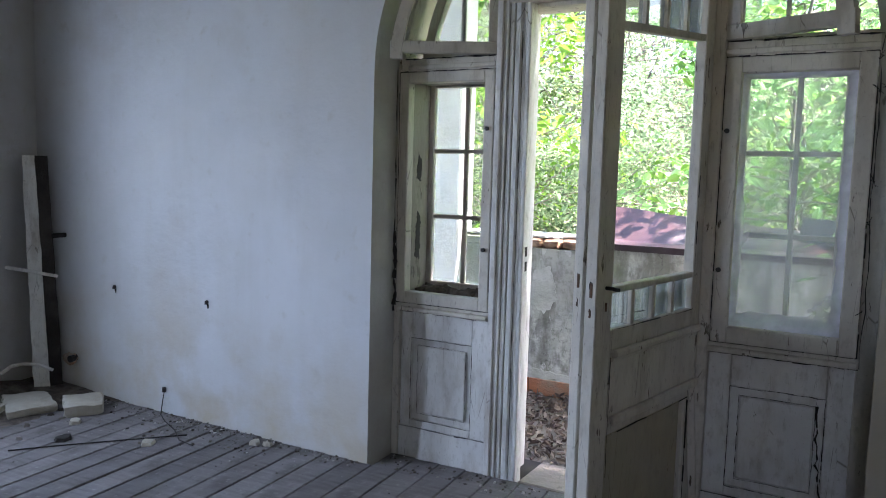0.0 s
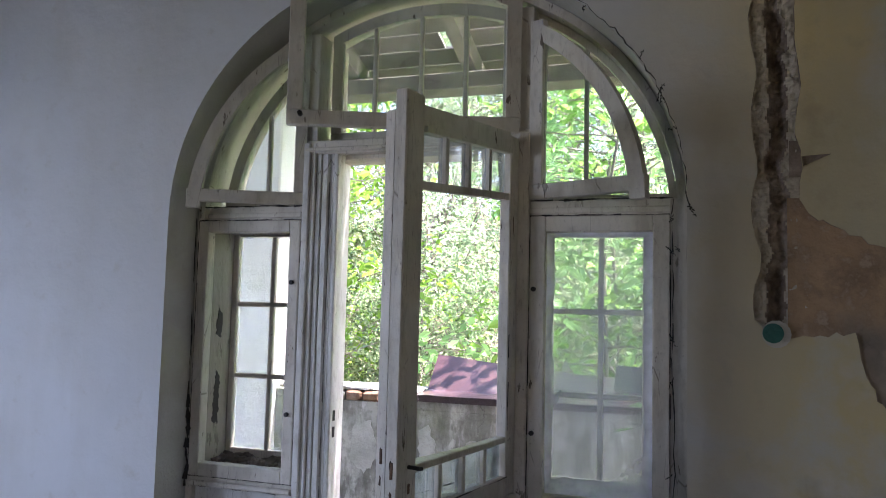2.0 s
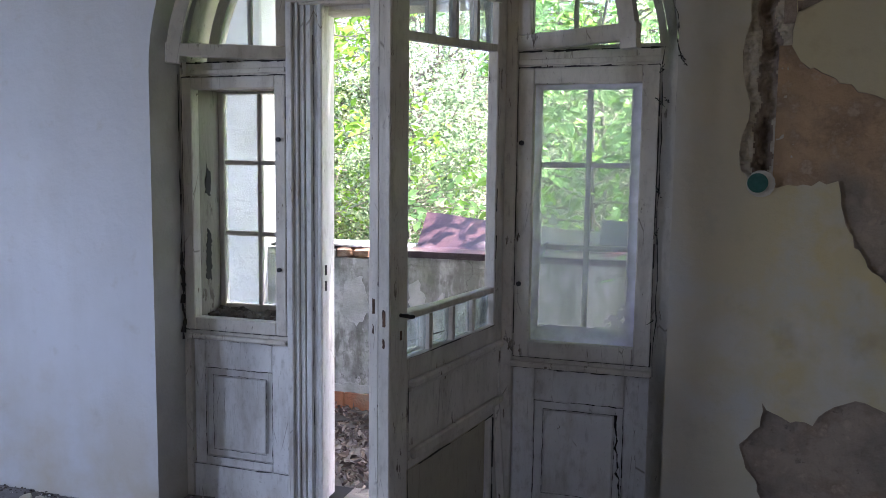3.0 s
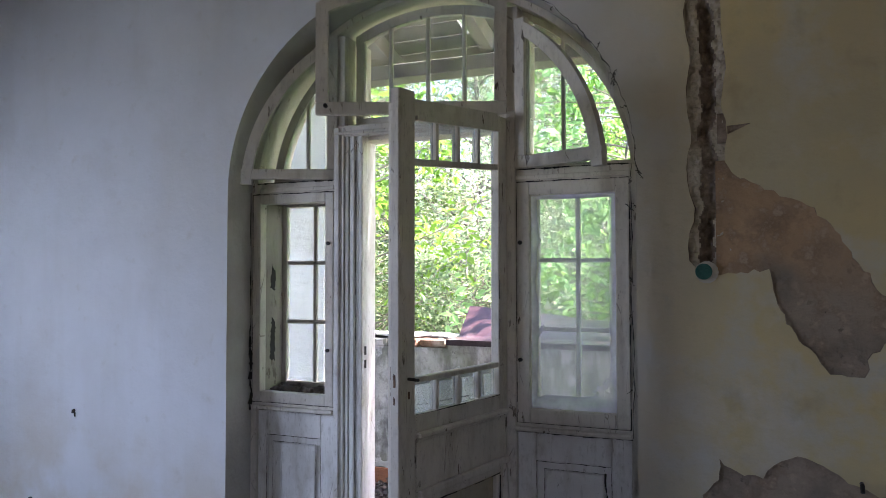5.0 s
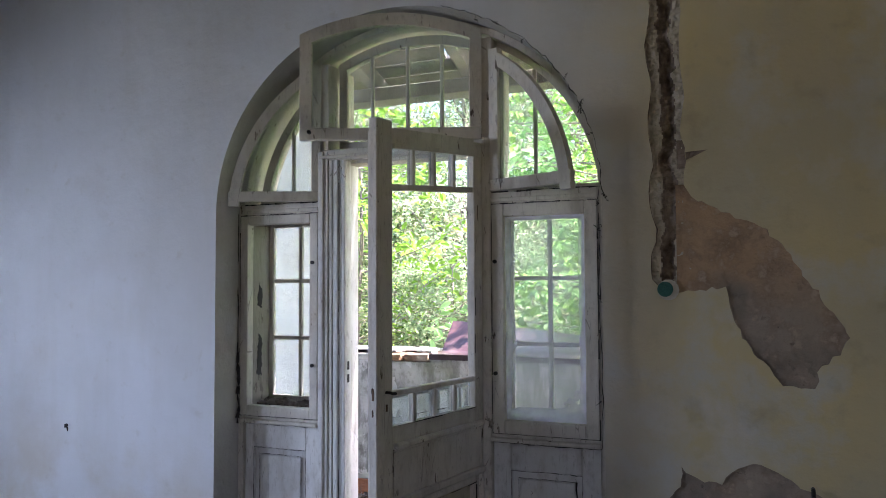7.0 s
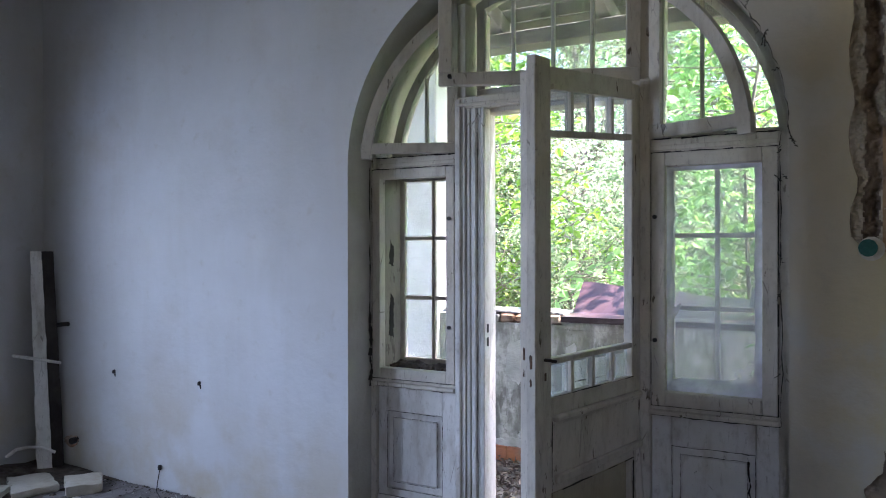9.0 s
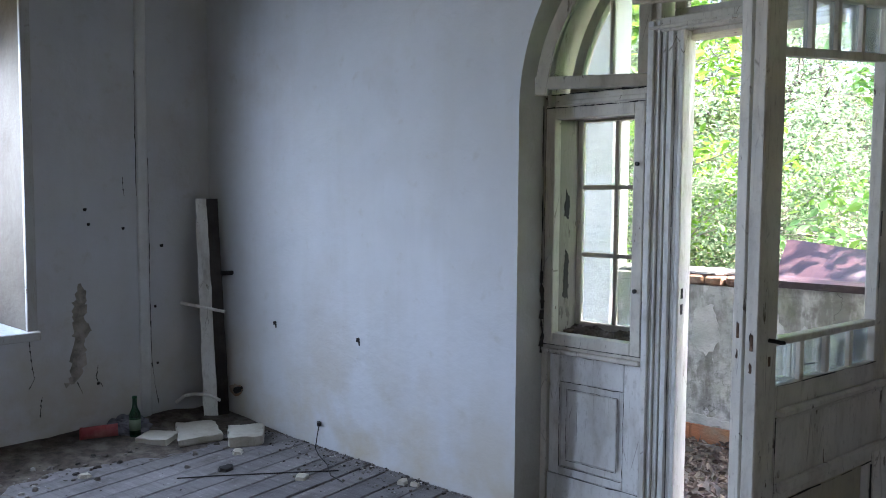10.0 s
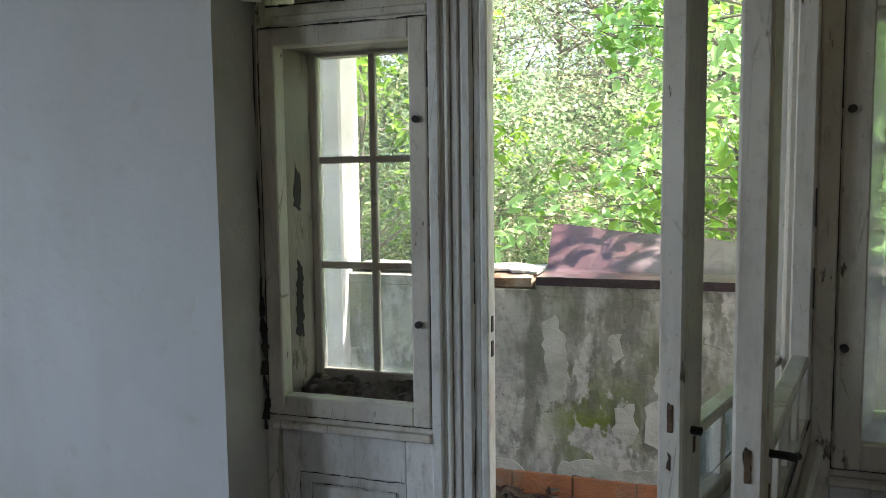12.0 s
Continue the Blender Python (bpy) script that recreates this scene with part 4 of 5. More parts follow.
tagged(new("loggia_pillar", finish_mesh(boxed(-2.25, -1.56, PY - 0.06, PY + 0.16, LF, 2.972, 0.012), "loggia_pillar", WHITEWASH)), "flaking whitewashed square masonry pillar", "pillar", kind="structure")
OLDWOOD = wood("grey_weathered_roof_wood", (0.34, 0.31, 0.27), (0.22, 0.20, 0.17), (14, 1.0, 14))
roof = tagged(new("loggia_roof", finish_mesh(boxed(-2.3, 3.3, PY - 0.02, PY + 0.18, 2.97, 3.08, 0.008), "loggia_roof", OLDWOOD)), "weathered boarded lean-to roof over the loggia", "roof", kind="structure")
tilt = -math.degrees(math.atan2(0.62, 2.0))
RM = Matrix.Translation((0, THICK, 3.62)) @ pose(0, 0, 0, tilt, 0, 0)
for k in range(7):
    xx = -1.9 + k * 0.82
    part("rafter", boxed(xx - 0.045, xx + 0.045, 0, 1.62, -0.10, 0.03, 0.004, RM), OLDWOOD, roof)
for k in range(10):
    if k != 7:
        part("board", boxed(-2.3, 3.3, 0.005 + k * 0.17, 0.005 + k * 0.17 + 0.163, 0.031, 0.052, 0.002, RM), OLDWOOD, roof)
    else:
        part("board", boxed(-2.3, -0.42, 0.005 + k * 0.17, 0.005 + k * 0.17 + 0.163, 0.031, 0.052, 0.002, RM), OLDWOOD, roof)
        part("board", boxed(-0.28, 3.3, 0.005 + k * 0.17, 0.005 + k * 0.17 + 0.163, 0.031, 0.052, 0.002, RM), OLDWOOD, roof)


# ---- ground and greenery ----
def soil():
    m = material("forest_soil", (0.09, 0.07, 0.04), 0.95)
    v = place(m)
    col = mix(m, noise_fac(m, v, 3.0, 0.35, 0.65), (0.27, 0.22, 0.13), (0.15, 0.19, 0.07))
    return finish(m, col, noise_fac(m, v, 9.0, 0.2, 0.8), 0.8, 0.05)


bm = bmesh.new()
gv = {}
GX = [-600, -200, -60] + [-30 + 2.5 * i for i in range(25)] + [60, 200, 600]
GYS = [-600, -200, -40, -10, 2.3] + [4 + 2.0 * i for i in range(16)] + [60, 200, 600]


def ground_z(x, y):
    bank = max(0.0, min(1.0, (y - 5.0) / 22.0))
    return -0.55 + 6.0 * bank * bank + 0.25 * noise.noise(Vector((x * 0.2, y * 0.2, 0)))


for i, gx in enumerate(GX):
    for j, gy in enumerate(GYS):
        gv[i, j] = bm.verts.new((gx, gy, ground_z(gx, gy)))
for i in range(len(GX) - 1):
    for j in range(len(GYS) - 1):
        bm.faces.new((gv[i, j], gv[i + 1, j], gv[i + 1, j + 1], gv[i, j + 1]))
tagged(new("ground", finish_mesh(bm, "ground", soil(), True)), "leaf strewn forest soil rising to a wooded bank", "ground", kind="structure")

LEAF = leaf_material("spring_leaf", (0.065, 0.14, 0.04), (0.175, 0.30, 0.095), (0.36, 0.45, 0.20), 0.6)
BIGLEAF = leaf_material("lime_leaf", (0.12, 0.30, 0.03), (0.20, 0.46, 0.05), (0.30, 0.54, 0.08), 0.65)
FAR_LEAF = leaf_material("far_leaf", (0.10, 0.16, 0.04), (0.22, 0.30, 0.09), (0.42, 0.44, 0.18))
BARK = wood("grey_bark", (0.26, 0.22, 0.17), (0.15, 0.125, 0.10), (9, 9, 1.5))


def leaf_mesh(name, points, size, rnd_np, mat, flat=0.5, shape=0.55):
    """One mesh of many small folded leaves at the given points."""
    n = len(points)
    pts = np.asarray(points)
    d = rnd_np.normal(size=(n, 3))
    d[:, 2] = d[:, 2] * 0.6 - 0.25
    d /= np.linalg.norm(d, axis=1)[:, None]
    up = rnd_np.normal(size=(n, 3)) * (1 - flat) + np.array([0, 0, 1.0]) * flat
    side = np.cross(d, up)
    side /= np.linalg.norm(side, axis=1)[:, None] + 1e-9
    nrm = np.cross(side, d)
    s = size * rnd_np.uniform(0.6, 1.3, n)[:, None]
    v = np.stack([pts, pts + d * s * 0.38 + side * s * shape * 0.5 + nrm * s * 0.10, pts + d * s, pts + d * s * 0.38 - side * s * shape * 0.5 + nrm * s * 0.10, pts + d * s * 0.75 + side * s * shape * 0.33 + nrm * s * 0.07, pts + d * s * 0.75 - side * s * shape * 0.33 + nrm * s * 0.07], 1).reshape(-1, 3)
    base = np.arange(n)[:, None] * 6
    f = np.concatenate([base + np.array([0, 1, 4, 2]), base + np.array([0, 2, 5, 3])], 1).reshape(-1, 4)
    me = bpy.data.meshes.new(name)
    me.from_pydata(v.tolist(), [], f.tolist())
    me.materials.append(mat)
    return me


def branch_set(rnd, base, height, spread, count, reach):
    """Trunk and limbs as lists of points, and the twig ends."""
    trunk = [Vector(base)]
    lean = Vector((rnd.uniform(-0.15, 0.15), rnd.uniform(-0.15, 0.15), 1))
    for i in range(7):
        trunk.append(trunk[-1] + (lean + Vector((rnd.uniform(-0.12, 0.12), rnd.uniform(-0.12, 0.12), 0))) * height / 7)
    limbs, twigs = [], []
    for k in range(count):
        t = rnd.uniform(0.15, 1.0)
        i = min(6, int(t * 7))
        p = trunk[i].lerp(trunk[i + 1], t * 7 - i)
        a = rnd.uniform(0, 2 * math.pi)
        d = Vector((math.cos(a), math.sin(a), rnd.uniform(0.1, 0.9))).normalized()
        ln = reach * rnd.uniform(0.5, 1.0) * (1.15 - 0.6 * t)
        line = [p]
        for s in range(5):
            d = (d + Vector((rnd.uniform(-0.25, 0.25), rnd.uniform(-0.25, 0.25), rnd.uniform(-0.22, 0.12)))).normalized()
            line.append(line[-1] + d * ln / 5)
        limbs.append(line)
        for s in range(2, 6):
            for q in range(2):
                e = Vector((rnd.uniform(-1, 1), rnd.uniform(-1, 1), rnd.uniform(-0.4, 0.7))).normalized()
                end = line[s] + e * ln * rnd.uniform(0.15, 0.35)
                twigs.append([line[s], line[s].lerp(end, 0.5) + Vector((0, 0, 0.02)), end])
    return trunk, limbs, twigs


def tree(name, label, category, seed, height, reach, limbs_n, per_twig, size, mat, radius, base=(0, 0, 0), clump=0.22, flat=0.5):
    rnd = random.Random(seed)
    rnp = np.random.RandomState(seed)
    trunk, limbs, twigs = branch_set(rnd, (0, 0, 0), height, 1, limbs_n, reach)
    t = thing(name, label, category, Matrix.Translation(base))
    part("trunk", tube(trunk, radius, 8, end=radius * 0.3), BARK, t, smooth=True)
    bm = bmesh.new()
    for line in limbs:
        tube(line, radius * 0.35, 5, bm, radius * 0.08)
    for line in twigs:
        tube(line, radius * 0.12, 3, bm, radius * 0.05)
    part("branchwork", bm, BARK, t, kind="stuff")
    pts = []
    for line in twigs:
        for k in range(per_twig):
            p = line[0].lerp(line[2], rnd.uniform(0.1, 1.1))
            pts.append((p.x + rnd.gauss(0, clump), p.y + rnd.gauss(0, clump), p.z + rnd.gauss(0, clump)))
    crown = new("crown", leaf_mesh("crown", pts, size, rnp, mat, flat))
    crown.parent = t
    tagged(crown, kind="stuff")
    return t


def planted(src, spots):
    for x, y, r, s in spots:
        copy_thing(src, pose(x, y, ground_z(x, y) - 0.05, 0, 0, r) @ Matrix.Scale(s, 4))


bush = tree("bush", "dense light green bush with thin stems", "bush", 3, 2.3, 1.5, 34, 28, 0.054, LEAF, 0.030, (-1.6, 5.2, ground_z(-1.6, 5.2)), 0.09)
planted(bush, [(-3.6, 5.0, 70, 1.1), (0.6, 5.6, 140, 1.0), (-5.4, 6.2, 210, 1.3), (-0.4, 6.8, 300, 1.2), (2.4, 5.4, 20, 1.1), (-2.6, 7.4, 250, 1.4), (1.8, 7.6, 100, 1.4), (-7.5, 8.0, 40, 1.6), (4.4, 6.4, 190, 1.3), (-4.4, 8.6, 160, 1.5)])
oak = tree("tree", "young broadleaf tree in light spring leaf", "tree", 11, 6.5, 2.6, 54, 36, 0.060, LEAF, 0.08, (-3.2, 9.5, ground_z(-3.2, 9.5)), 0.20)
planted(oak, [(0.4, 9.8, 80, 1.0), (-6.6, 10.5, 150, 1.1), (3.4, 9.4, 220, 1.0), (-1.6, 13.0, 290, 1.3), (-9.5, 13.5, 30, 1.4), (2.6, 14.0, 330, 1.4), (-5.2, 15.0, 120, 1.5), (6.5, 12.5, 60, 1.3)])

far_oak = tree("tree", "pale sunlit broadleaf tree on the wooded bank", "tree", 17, 7.5, 3.2, 60, 34, 0.085, FAR_LEAF, 0.10, (-3.8, 18.5, ground_z(-3.8, 18.5)), 0.26)
planted(far_oak, [(1.2, 18.0, 70, 1.0), (-8.8, 18.0, 140, 1.1), (5.6, 18.5, 200, 1.1), (-13.5, 20.0, 20, 1.3), (-1.4, 22.5, 320, 1.3), (-6.6, 24.0, 90, 1.4), (3.6, 24.0, 250, 1.4), (9.5, 22.0, 10, 1.3)])

# bare stems arching through the undergrowth
rnd = random.Random(45)
STEM = wood("pale_dry_stem", (0.34, 0.29, 0.22), (0.24, 0.20, 0.15), (9, 9, 1.5))
bm = bmesh.new()
for _ in range(150):
    x, y = rnd.uniform(-6.0, 3.5), rnd.uniform(3.6, 8.5)
    p, a = Vector((x, y, ground_z(x, y) - 0.05)), rnd.uniform(0, 2 * math.pi)
    d = Vector((math.cos(a) * rnd.uniform(0.1, 0.7), math.sin(a) * 0.3, 1.0))
    line, ln = [p], rnd.uniform(1.4, 3.4)
    for q in range(6):
        line.append(line[-1] + d.normalized() * ln / 6)
        d += Vector((math.cos(a) * 0.22 + rnd.uniform(-0.1, 0.1), rnd.uniform(-0.1, 0.1), -0.16))
    tube(line, rnd.choice((0.005, 0.007, 0.010, 0.016)), 5, bm, 0.002)
tagged(new("brushwood", finish_mesh(bm, "brushwood", STEM, True)), "thin pale dry stems arching through the undergrowth", "brushwood", kind="stuff")

# lime branches hanging close beside the parapet
lime = tree("tree", "lime tree with large bright green leaves close to the parapet", "tree", 29, 4.8, 2.1, 34, 8, 0.125, BIGLEAF, 0.035, (0.35, 4.6, ground_z(0.35, 4.6)), 0.08, 0.6)

# added copy beyond view, placed to dapple the metal sheet with leaf shade
copy_thing(lime, pose(2.2, 3.0, ground_z(2.2, 3.0), 0, 0, 130))
copy_thing(lime, pose(0.35, 3.45, ground_z(0.35, 3.45), 0, 0, 40) @ Matrix.Scale(0.85, 4))
copy_thing(lime, pose(-2.9, 5.2, ground_z(-2.9, 5.2), 0, 0, 250))

# ---- dead leaves on the loggia floor ----
rnd = random.Random(33)
rnp = np.random.RandomState(33)
pts = [(rnd.uniform(-1.9, 1.6), rnd.uniform(0.62, PY - 0.02), LF + 0.006 + abs(rnd.gauss(0, 0.014))) for _ in range(5200)]
DEAD = leaf_material("dead_leaf", (0.06, 0.04, 0.03), (0.13, 0.09, 0.06), (0.34, 0.28, 0.21), 0.15)
litter = tagged(new("leaf_litter", leaf_mesh("leaf_litter", pts, 0.055, rnp, DEAD, 0.2, 0.4)), "brown dead leaves and twigs covering the loggia floor", "leaf litter", kind="stuff")

# ---- rubbish in the west corner ----
PLASTER = rough_plaster("broken_plaster_lump", (0.52, 0.49, 0.41), (0.42, 0.385, 0.31), (0.56, 0.54, 0.49), 9.0)


def slab(label, x, y, turn, w, d, h, seed):
    """A broken slab with a ragged rim and chipped arrises."""
    r = random.Random(seed)
    quad = [(-w / 2 * r.uniform(0.85, 1.1), -d / 2), (w / 2, -d / 2 * r.uniform(0.7, 1.1)), (w / 2 * r.uniform(0.75, 1.1), d / 2), (-w / 2, d / 2 * r.uniform(0.8, 1.1))]
    ring = jagged(quad, 0.045, 0.008, r)
    n = len(ring)
    bm = bmesh.new()
    layers = []
    for s, z in ((0.97, 0.0), (1.0, h * 0.3), (1.0, h * 0.94), (0.975, h)):
        layers.append([bm.verts.new((px * s + r.uniform(-0.006, 0.006), py * s + r.uniform(-0.006, 0.006), z + (r.uniform(-0.004, 0.004) if z else 0))) for px, py in ring])
    for a, b in zip(layers, layers[1:]):
        for k in range(n):
            bm.faces.new((a[k], a[(k + 1) % n], b[(k + 1) % n], b[k]))
    bm.faces.new(layers[0][::-1])
    bm.faces.new(layers[-1])
    ob = new("plaster_slab", finish_mesh(bm, "plaster_slab", PLASTER))
    ob.matrix_basis = pose(x, y, 0.001, 0, 0, turn)
    return tagged(ob, label, "plaster slab", "slabs in the corner")


slab("pale broken plaster slab lying on the floorboards", -3.29, -0.63, 32, 0.21, 0.17, 0.045, 1)
slab("large flat pale broken plaster slab", -3.20, -0.40, -25, 0.38, 0.25, 0.045, 2)
slab("thick white broken plaster slab with chipped edges", -2.93, -0.24, -35, 0.29, 0.21, 0.06, 3)

bottle = thing("beer_bottle", "empty green glass bottle standing by the wall", "bottle", pose(-3.43, -0.70, 0.012) @ Matrix.Scale(1.04, 4))
BOTTLE_GLASS = material("green_bottle_glass", (0.01, 0.10, 0.035), 0.08)
BOTTLE_GLASS.node_tree.nodes["Principled BSDF"].inputs["Transmission Weight"].default_value = 0.6
prof = [(0.030, 0.0), (0.0325, 0.006), (0.0325, 0.135), (0.029, 0.155), (0.017, 0.18), (0.0135, 0.20), (0.0125, 0.235), (0.0145, 0.238), (0.0145, 0.25), (0.011, 0.252)]
bm = bmesh.new()
rings = [[bm.verts.new((r * math.cos(2 * math.pi * k / 16), r * math.sin(2 * math.pi * k / 16), z)) for k in range(16)] for r, z in prof]
for a, b in zip(rings, rings[1:]):
    for k in range(16):
        bm.faces.new((a[k], a[(k + 1) % 16], b[(k + 1) % 16], b[k]))
bm.faces.new(rings[0][::-1])
bm.faces.new(rings[-1])
glass = part("glass", bm, BOTTLE_GLASS, bottle, smooth=True)
part("paper_label", tube([(0, 0, 0.05), (0, 0, 0.115)], 0.0332, 16), material("torn_label", (0.16, 0.22, 0.14), 0.8), glass, "faded paper label", smooth=True)

RED = rough_plaster("faded_red_plastic", (0.42, 0.10, 0.10), (0.34, 0.08, 0.08), (0.46, 0.20, 0.19), 8.0)
roll = thing("red_tube", "faded red plastic tube lying in rubble", "tube", pose(-3.55, -0.86, 0.055, 0, 0, 62))
part("wall", tube([(-0.11, 0, 0), (0.10, 0, 0.01)], 0.038, 14), RED, roll, smooth=True)
part("rim", tube([(-0.115, 0, 0), (-0.10, 0, 0)], 0.041, 14), RED, roll, smooth=True)
RAG = rough_plaster("grey_plastic_film", (0.16, 0.16, 0.19), (0.10, 0.10, 0.12), (0.24, 0.24, 0.27), 14.0)
bm = bmesh.new()
bmesh.ops.create_icosphere(bm, subdivisions=4, radius=0.1)
for v in bm.verts:
    v.co = Vector((v.co.x * 1.3, v.co.y * 0.9, max(-0.055, v.co.z * 0.75))) * (1 + 0.35 * noise.noise(v.co * 22) + 0.2 * noise.noise(v.co * 55))
ob = new("plastic_bag", finish_mesh(bm, "plastic_bag", RAG))
ob.matrix_basis = pose(-3.53, -0.70, 0.055, 0, 0, 40)
tagged(ob, "crumpled grey plastic bag on the rubble", "plastic bag")

# boxed pipe corner: a split white board, a near-black recess strip, two sticks across
plank = thing("leaning_board", "split white painted board standing in the corner", "board")
PALE = old_white_wood("pale_chalky_paint", (0.80, 0.79, 0.74), 0.75)
RECESS_DARK = rough_plaster("recess_shade_dark", (0.045, 0.04, 0.036), (0.03, 0.026, 0.024), (0.07, 0.062, 0.055), 9.0)
rr = random.Random(5)


def upright(corners_low, corners_high, rag):
    """A four-sided board from foot to top with ragged arrises."""
    bm = bmesh.new()
    rings = []
    for k in range(25):
        u = k / 24
        rings.append([bm.verts.new(Vector((*a, 0.0)).lerp(Vector((*b, 1.487)), u) + Vector((rr.uniform(-rag, rag), rr.uniform(-rag, rag), 0))) for a, b in zip(corners_low, corners_high)])
    for a, b in zip(rings, rings[1:]):
        for q in range(4):
            bm.faces.new((a[q], a[(q + 1) % 4], b[(q + 1) % 4], b[q]))
    bm.faces.new(rings[0][::-1])
    bm.faces.new(rings[-1])
    return bm


part("board", upright([(-3.494, -0.186), (-3.436, -0.114), (-3.455, -0.098), (-3.514, -0.170)], [(-3.583, -0.177), (-3.538, -0.123), (-3.557, -0.107), (-3.602, -0.161)], 0.004), PALE, plank)
# near-black strip stands in for the shaded recess between board and wall
part("side_board", upright([(-3.442, -0.108), (-3.425, -0.030), (-3.448, -0.026), (-3.462, -0.095)], [(-3.545, -0.118), (-3.515, -0.050), (-3.535, -0.046), (-3.562, -0.105)], 0.002), RECESS_DARK, plank, "near-black strip in place of the shaded recess")
bracket = thing("wall_bracket", "rusty iron bracket between the corner board and the wall", "bracket")
part("bar", tube([(-3.47, -0.06, 0.985), (-3.43, -0.02, 0.99), (-3.42, 0.004, 0.99)], 0.015, 7), IRON, bracket)
stick = thing("stick", "thin whitish stick nailed across the corner board", "stick")
part("rod", tube([(-3.66, -0.246, 0.785), (-3.50, -0.195, 0.77), (-3.326, -0.125, 0.747)], 0.012, 7, end=0.010), PALE, stick)
stick = thing("stick", "bent whitish stick caught behind the rubble", "stick")
part("rod", tube([(-3.67, -0.285, 0.112), (-3.60, -0.262, 0.165), (-3.52, -0.23, 0.185), (-3.43, -0.19, 0.185), (-3.345, -0.155, 0.158)], 0.012, 7, end=0.010), PALE, stick)

# broken pipe hole low on the wall
hole = thing("wall_hole", "blackened ragged hole with a rusty pipe stub", "hole")
bm = bmesh.new()
bmesh.ops.create_icosphere(bm, subdivisions=3, radius=0.045)
for v in bm.verts:
    v.co = Vector((v.co.x * 1.5, v.co.y * 0.5, v.co.z * 0.8)) * (1 + 0.5 * noise.noise(v.co * 40))
bmesh.ops.translate(bm, verts=bm.verts, vec=(-3.37, -0.012, 0.20))
part("crumbled_edge", bm, BRICK, hole)
part("pipe_stub", tube([(-3.335, 0.0, 0.21), (-3.325, -0.05, 0.208)], 0.022, 10), IRON, hole)
for (x, z) in ((-2.946, 0.704), (-2.162, 0.693)):
    nl = thing("wall_plug", "black bent iron peg in a chipped hole in the wall", "peg", group="wall pegs")
    part("peg", tube([(x, 0.01, z), (x, -0.007, z), (x + 0.003, -0.012, z - 0.012)], 0.013, 8, end=0.008), IRON, nl)
    part("chip", tube([(x + 0.004, 0.002, z - 0.01), (x + 0.01, -0.003, z - 0.035)], 0.008, 6, end=0.003), GAP, nl)
for x, y, z, r in ((-3.699, -0.62, 1.30, 0.012), (-3.699, -0.86, 1.42, 0.014), (-3.699, -0.84, 1.33, 0.012), (-3.699, -0.36, 1.18, 0.016), (-3.699, -0.41, 0.78, 0.010), (-3.699, -0.80, 0.33, 0.012), (-3.699, -0.40, 0.40, 0.010), (-3.699, -0.47, 1.42, 0.012)):
    nl = thing("wall_plug", "small dark chipped nail hole in the wall", "nail", group="nail holes")
    part("chip", tube([(x - 0.003, y, z), (x + 0.003, y, z - 0.012)], r, 7, end=r * 0.6), GAP, nl)

# plastered-over pipe on the west wall and the torn strip beside it
LIME = rough_plaster("limewashed_casing", (0.66, 0.66, 0.64), (0.60, 0.60, 0.58), (0.54, 0.53, 0.50), 4.0)
ridge = boxed(WEST - 0.03, WEST + 0.016, -0.525, -0.45, -0.02, HIGH - 0.01, 0.012)
tagged(new("trim_pipe_casing", finish_mesh(ridge, "trim_pipe_casing", LIME, True)), "whitewashed plastered-over pipe running up the wall", "trim", kind="structure")
rr = random.Random(15)
streak = jagged([(-0.90, 0.97), (-0.865, 0.88), (-0.875, 0.74), (-0.835, 0.66), (-0.88, 0.60), (-0.87, 0.48), (-0.93, 0.37), (-1.0, 0.33), (-0.97, 0.43), (-0.955, 0.56), (-0.94, 0.66), (-0.95, 0.80), (-0.93, 0.9)], 0.018, 0.015, rr)
bm = prism(streak, 0, 0.004)
bmesh.ops.transform(bm, matrix=Matrix.Translation((WEST - 0.002, 0, 0)) @ Matrix(((0, 1, 0, 0), (1, 0, 0, 0), (0, 0, 1, 0), (0, 0, 0, 1))), verts=bm.verts)
SCAR = rough_plaster("grey_scarred_plaster", (0.34, 0.31, 0.26), (0.17, 0.155, 0.13), (0.42, 0.36, 0.31), 16.0)
tagged(new("plaster_scar", finish_mesh(bm, "plaster_scar", SCAR)), "ragged brown scar in the wall plaster", "plaster scar")

wcr = thing("plaster_cracks", "dark broken cracks in the whitewash of the wall", "crack")
for k, line in enumerate(([(-0.447, 1.75), (-0.445, 1.3), (-0.448, 0.85), (-0.44, 0.4), (-0.40, 0.12)], [(-0.528, 2.3), (-0.53, 1.9), (-0.527, 1.5)], [(-1.20, 0.64), (-1.19, 0.50), (-1.175, 0.42), (-1.21, 0.36)], [(-0.80, 0.44), (-0.81, 0.36), (-0.77, 0.30)], [(-0.62, 1.62), (-0.61, 1.50)], [(-1.14, 0.30), (-1.15, 0.18)], [(-0.93, 0.36), (-0.90, 0.28)])):
    r = random.Random(400 + k)
    pts = [Vector((WEST + 0.001, a[0] + (b[0] - a[0]) * q / 8 + r.gauss(0, 0.0016), a[1] + (b[1] - a[1]) * q / 8)) for a, b in zip(line, line[1:]) for q in range(9)]
    bm = bmesh.new()
    for a, b in zip(pts, pts[1:]):
        if (b - a).length > 0.002:
            tube([a, b], r.choice((0.0006, 0.001, 0.002, 0.003, 0.005)), 4, bm, 0.0015)
    part("crack", bm, GAP, wcr)

# west window: casing and sill
win = thing("window_1", "white cased window in a deep plastered opening", "window", kind="structure")
CASE = old_white_wood("window_casing_paint", (0.46, 0.46, 0.44), 0.70)
